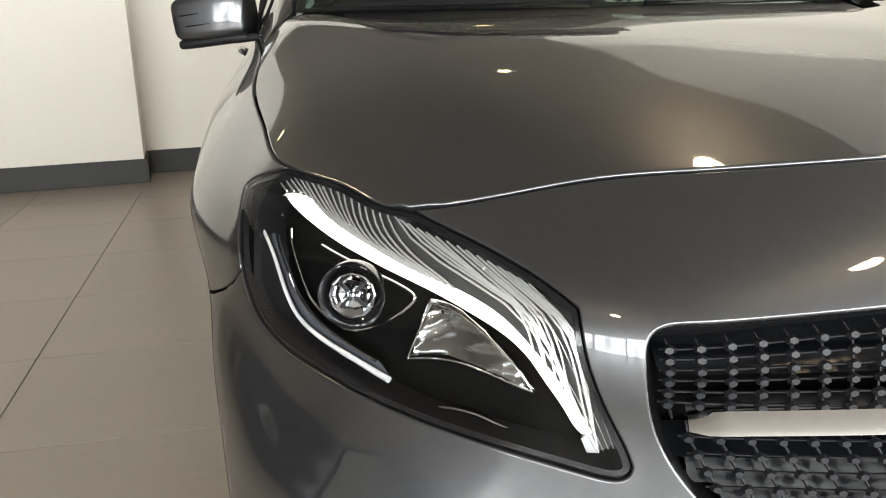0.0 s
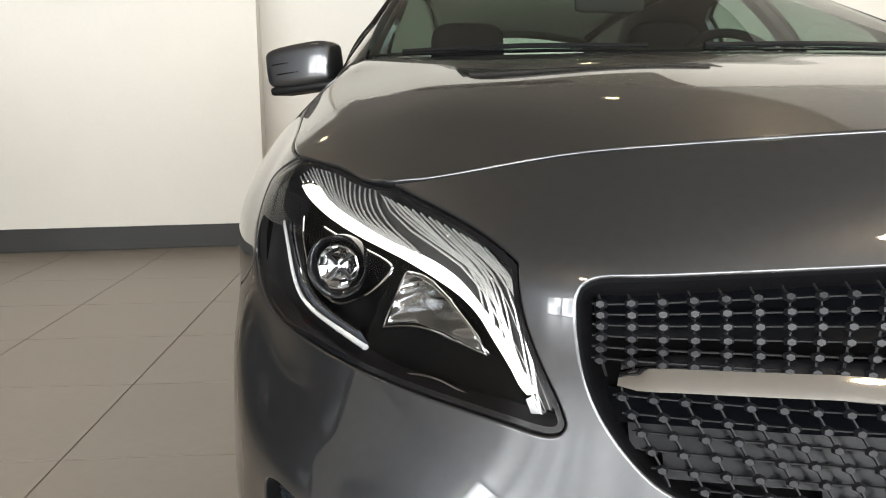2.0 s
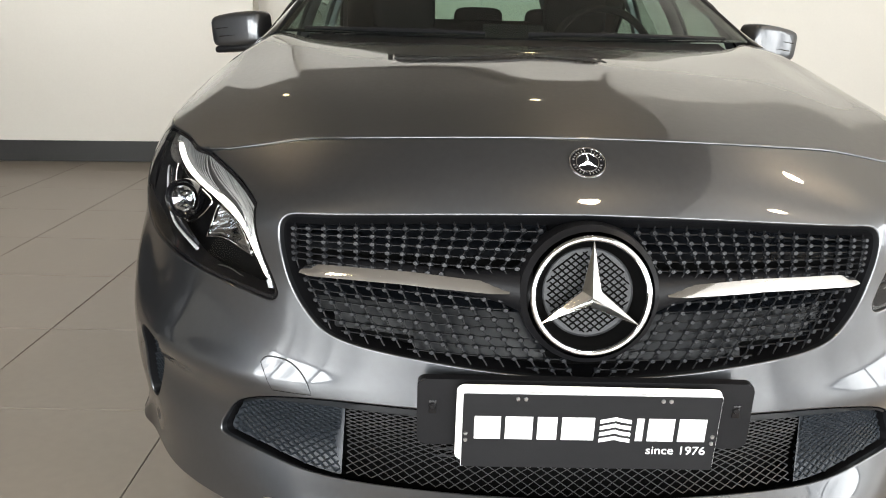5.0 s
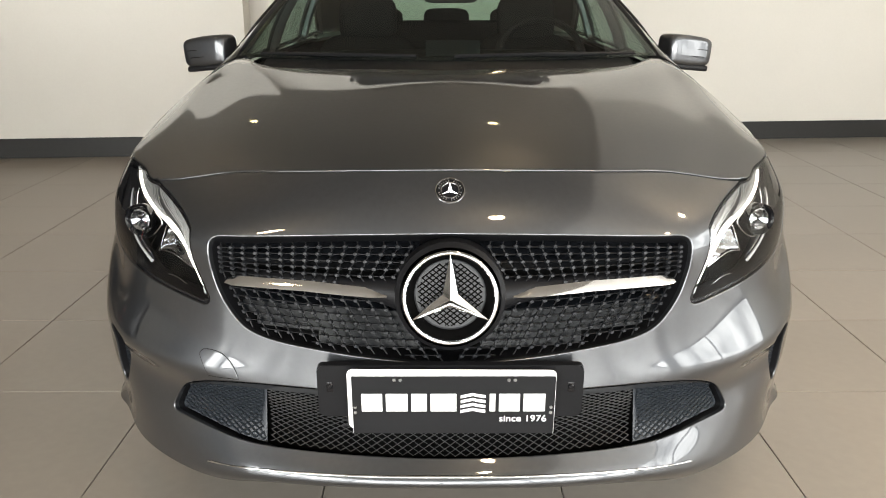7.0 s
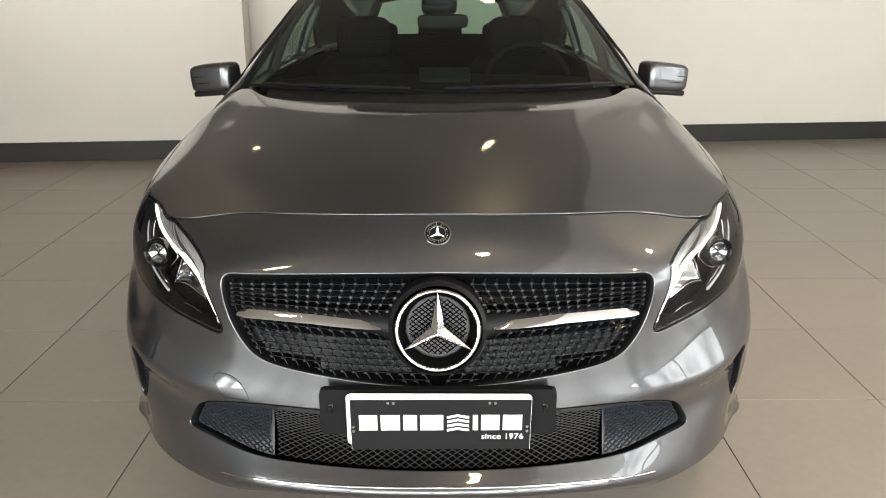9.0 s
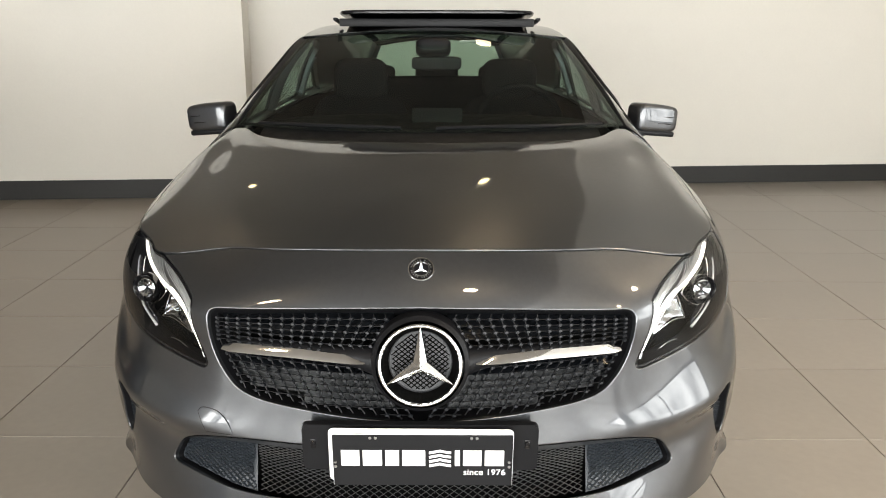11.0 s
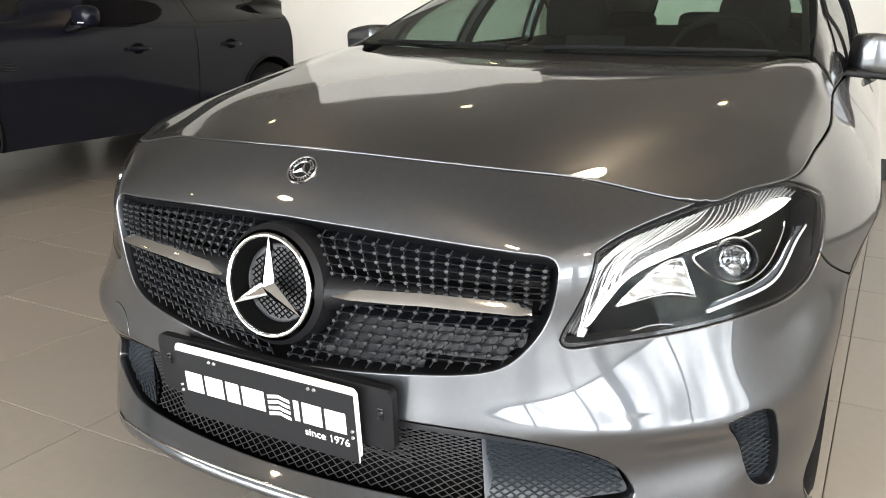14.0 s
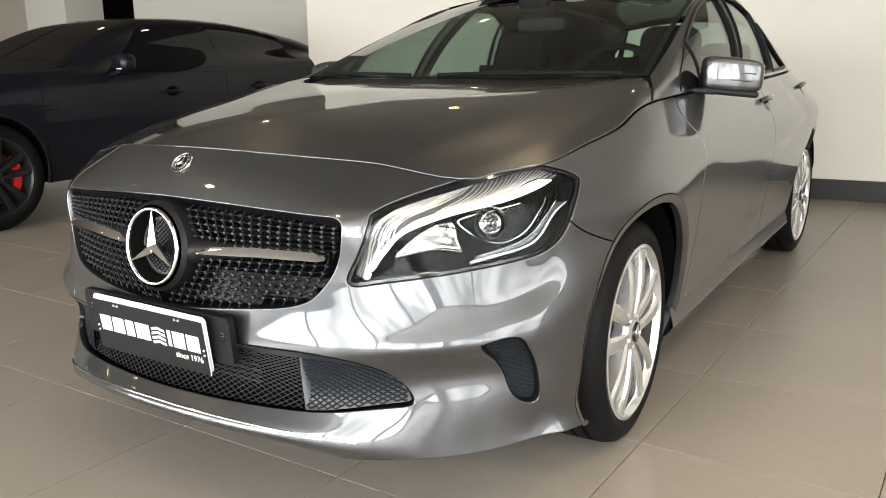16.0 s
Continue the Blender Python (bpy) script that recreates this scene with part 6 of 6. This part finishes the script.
        # door gaps drawn as black lines on the skin, shade without a groove
        for u in (3.62, 6.55):
            bm = bmesh.new()
            v = np.linspace(0.3, 2.9, 14)
            uv = np.stack([np.full(14, u), v], 1)
            tube(bm, (SUV.place(uv) + SUV.normal(uv) * 0.0006) * (m, 1, 1), 0.0022, 4)
            part("door_gap_shade", bm, VOID, suv)
    bm = bmesh.new()
    shell(bm, pose(0, 4.10, 1.245, -9), (1.16, 0.34, 0.035), 4.0)
    part("roof_spoiler", bm, NAVY, suv, "navy roof spoiler")
    bm = bmesh.new()
    box(bm, (1.2, 3.9, 0.02), pose(0, 2.2, 0.3))
    part("underbody", bm, VOID, suv, smooth=False)


suv_skin()

# ---- shopfront panes, lamps, floor ----
def pane_bay(name, m, w, h):
    """A tall shopfront bay: frame of dark bars with daylight behind."""
    bm = bmesh.new()
    for x in np.linspace(-w / 2, w / 2, max(2, round(w / 2.2) + 1)):
        box(bm, (0.06, 0.08, h), m @ pose(x, 0, 0), 0.004)
    for z in (-h / 2, h / 2):
        box(bm, (w, 0.07, 0.06), m @ pose(0, 0, z), 0.004)
    tagged(part(name, bm, SKIRT, None, "dark shopfront window frame", smooth=False), kind="structure")


pane_bay("window_1", pose(-1.2, FRONT_Y, 1.48), 14.4, 2.85)
pane_bay("window_2", pose(EAST_X, -1.8, 1.48, 0, 0, 90), 5.4, 2.85)


def daylight(name, m, w, h, strength):
    """A glowing view of the bright street beyond the glass, uneven as trees, cars and sky are."""
    mat = bpy.data.materials.new("daylit_street")
    mat.use_nodes = True
    nodes, links = mat.node_tree.nodes, mat.node_tree.links
    nodes.remove(nodes["Principled BSDF"])
    glow, co, grid = nodes.new("ShaderNodeEmission"), nodes.new("ShaderNodeTexCoord"), nodes.new("ShaderNodeMapping")
    grid.inputs["Scale"].default_value = (1.5, 1.0, 0.45)
    noise, level_, tint = nodes.new("ShaderNodeTexNoise"), nodes.new("ShaderNodeMapRange"), nodes.new("ShaderNodeMix")
    noise.inputs["Scale"].default_value, noise.inputs["Detail"].default_value = 0.8, 1
    level_.inputs["From Min"].default_value, level_.inputs["From Max"].default_value = 0.36, 0.6
    level_.inputs["To Min"].default_value, level_.inputs["To Max"].default_value = 0.5 * strength, 1.5 * strength
    tint.data_type = "RGBA"
    tint.inputs["A"].default_value, tint.inputs["B"].default_value = (0.80, 0.89, 1.0, 1), (0.87, 0.935, 1.0, 1)
    links.new(co.outputs["Object"], grid.inputs["Vector"])
    links.new(grid.outputs["Vector"], noise.inputs["Vector"])
    links.new(noise.outputs["Fac"], level_.inputs["Value"])
    links.new(noise.outputs["Fac"], tint.inputs["Factor"])
    links.new(level_.outputs[0], glow.inputs["Strength"])
    links.new(tint.outputs["Result"], glow.inputs["Color"])
    links.new(glow.outputs[0], nodes["Material Output"].inputs["Surface"])
    bm = bmesh.new()
    bm.faces.new([bm.verts.new(Vector((x, 0, z))) for x, z in ((-w / 2, -h / 2), (w / 2, -h / 2), (w / 2, h / 2), (-w / 2, h / 2))])
    ob = tagged(part(name, bm, mat, None, "bright daylit street beyond the shopfront", smooth=False), kind="structure")
    ob.matrix_basis = m


daylight("backdrop_street", pose(-1.2, FRONT_Y - 0.3, 1.5), 14.4, 2.9, 8.8)
daylight("backdrop_side", pose(EAST_X + 0.3, -1.8, 1.5, 0, 0, 90), 5.4, 2.9, 5.0)


def downlight(x, y, z, watts):
    lamp = tagged(new("downlight"), "round recessed downlight giving warm light", "ceiling light", "downlights in the ceiling")
    lamp.location = (x, y, z)
    bm = bmesh.new()
    spin(bm, [(0.039, 0.004), (0.042, -0.006), (0.06, -0.005), (0.064, 0.0)], Matrix(), 32)
    part("trim_ring", bm, WHITE, lamp)
    bm = bmesh.new()
    spin(bm, [(0.0, -0.001), (0.040, -0.001)], Matrix(), 28)
    part("glowing_disc", bm, GLOW, lamp, "warm glowing disc")
    data = bpy.data.lights.new("downlight_beam", "SPOT")
    data.energy, data.spot_size, data.spot_blend, data.shadow_soft_size, data.color = watts, radians(125), 0.8, 0.07, (1.0, 0.80, 0.56)
    beam = new("downlight_beam", data)
    beam.matrix_world = pose(x, y, z - 0.03)


# the column at x = -5.95 is added, unseen, to brighten the far wall
for x in (-5.95, -3.79, -1.61, 0.39):
    for y in (-1.0, 1.66, 3.82):
        downlight(x, y, 2.55, 36 if x < -5 else 14 if y > 3 else 20)
for y in (-0.85, 0.9):
    downlight(2.3, y, 2.92, 70)
vent = tagged(new("slot_diffuser"), "long dark slot air diffuser in the ceiling", "air vent")
for k in range(3):
    bm = bmesh.new()
    box(bm, (1.36, 0.022, 0.012), pose(-0.2, 5.10 + 0.065 * k, 2.546), 0.002)
    part("slot", bm, VOID, vent)
bm = bmesh.new()
box(bm, (1.45, 0.26, 0.008), pose(-0.2, 5.165, 2.549), 0.002)
part("frame", bm, SOFFIT, vent)
bm = bmesh.new()
box(bm, (20, 16, 0.1), pose(-3.7, 1.0, -0.058))
floor = tagged(part("floor", bm, GROUT, None, "tiled showroom floor", smooth=False), kind="structure")
# tiles laid square to the car
PITCH, X0, Y0 = 0.602, 0.887, 0.252
bm = bmesh.new()
box(bm, (PITCH - 0.0028, PITCH - 0.0028, 0.008), Matrix(), 0.0012, 1)
tile_mesh = bpy.data.meshes.new("tile")
bm.to_mesh(tile_mesh)
bm.free()
tile_mesh.materials.append(TILE)
far = bmesh.new()
for i in range(-20, 11):
    for j in range(-10, 13):
        x, y = X0 + PITCH * (i + 0.5), Y0 + PITCH * (j + 0.5)
        if -13.4 < x < 6.2 and FRONT_Y < y < 8.2:
            if -9 <= i <= 5 and -4 <= j <= 9:
                ob = new("tile", tile_mesh)
                ob.parent = floor
                ob.location = (x, y, -0.004)
            else:
                box(far, (PITCH - 0.0028, PITCH - 0.0028, 0.008), pose(x, y, -0.004))
tagged(part("far_tiles", far, TILE, floor, "taupe floor tiles", smooth=False), kind="stuff")
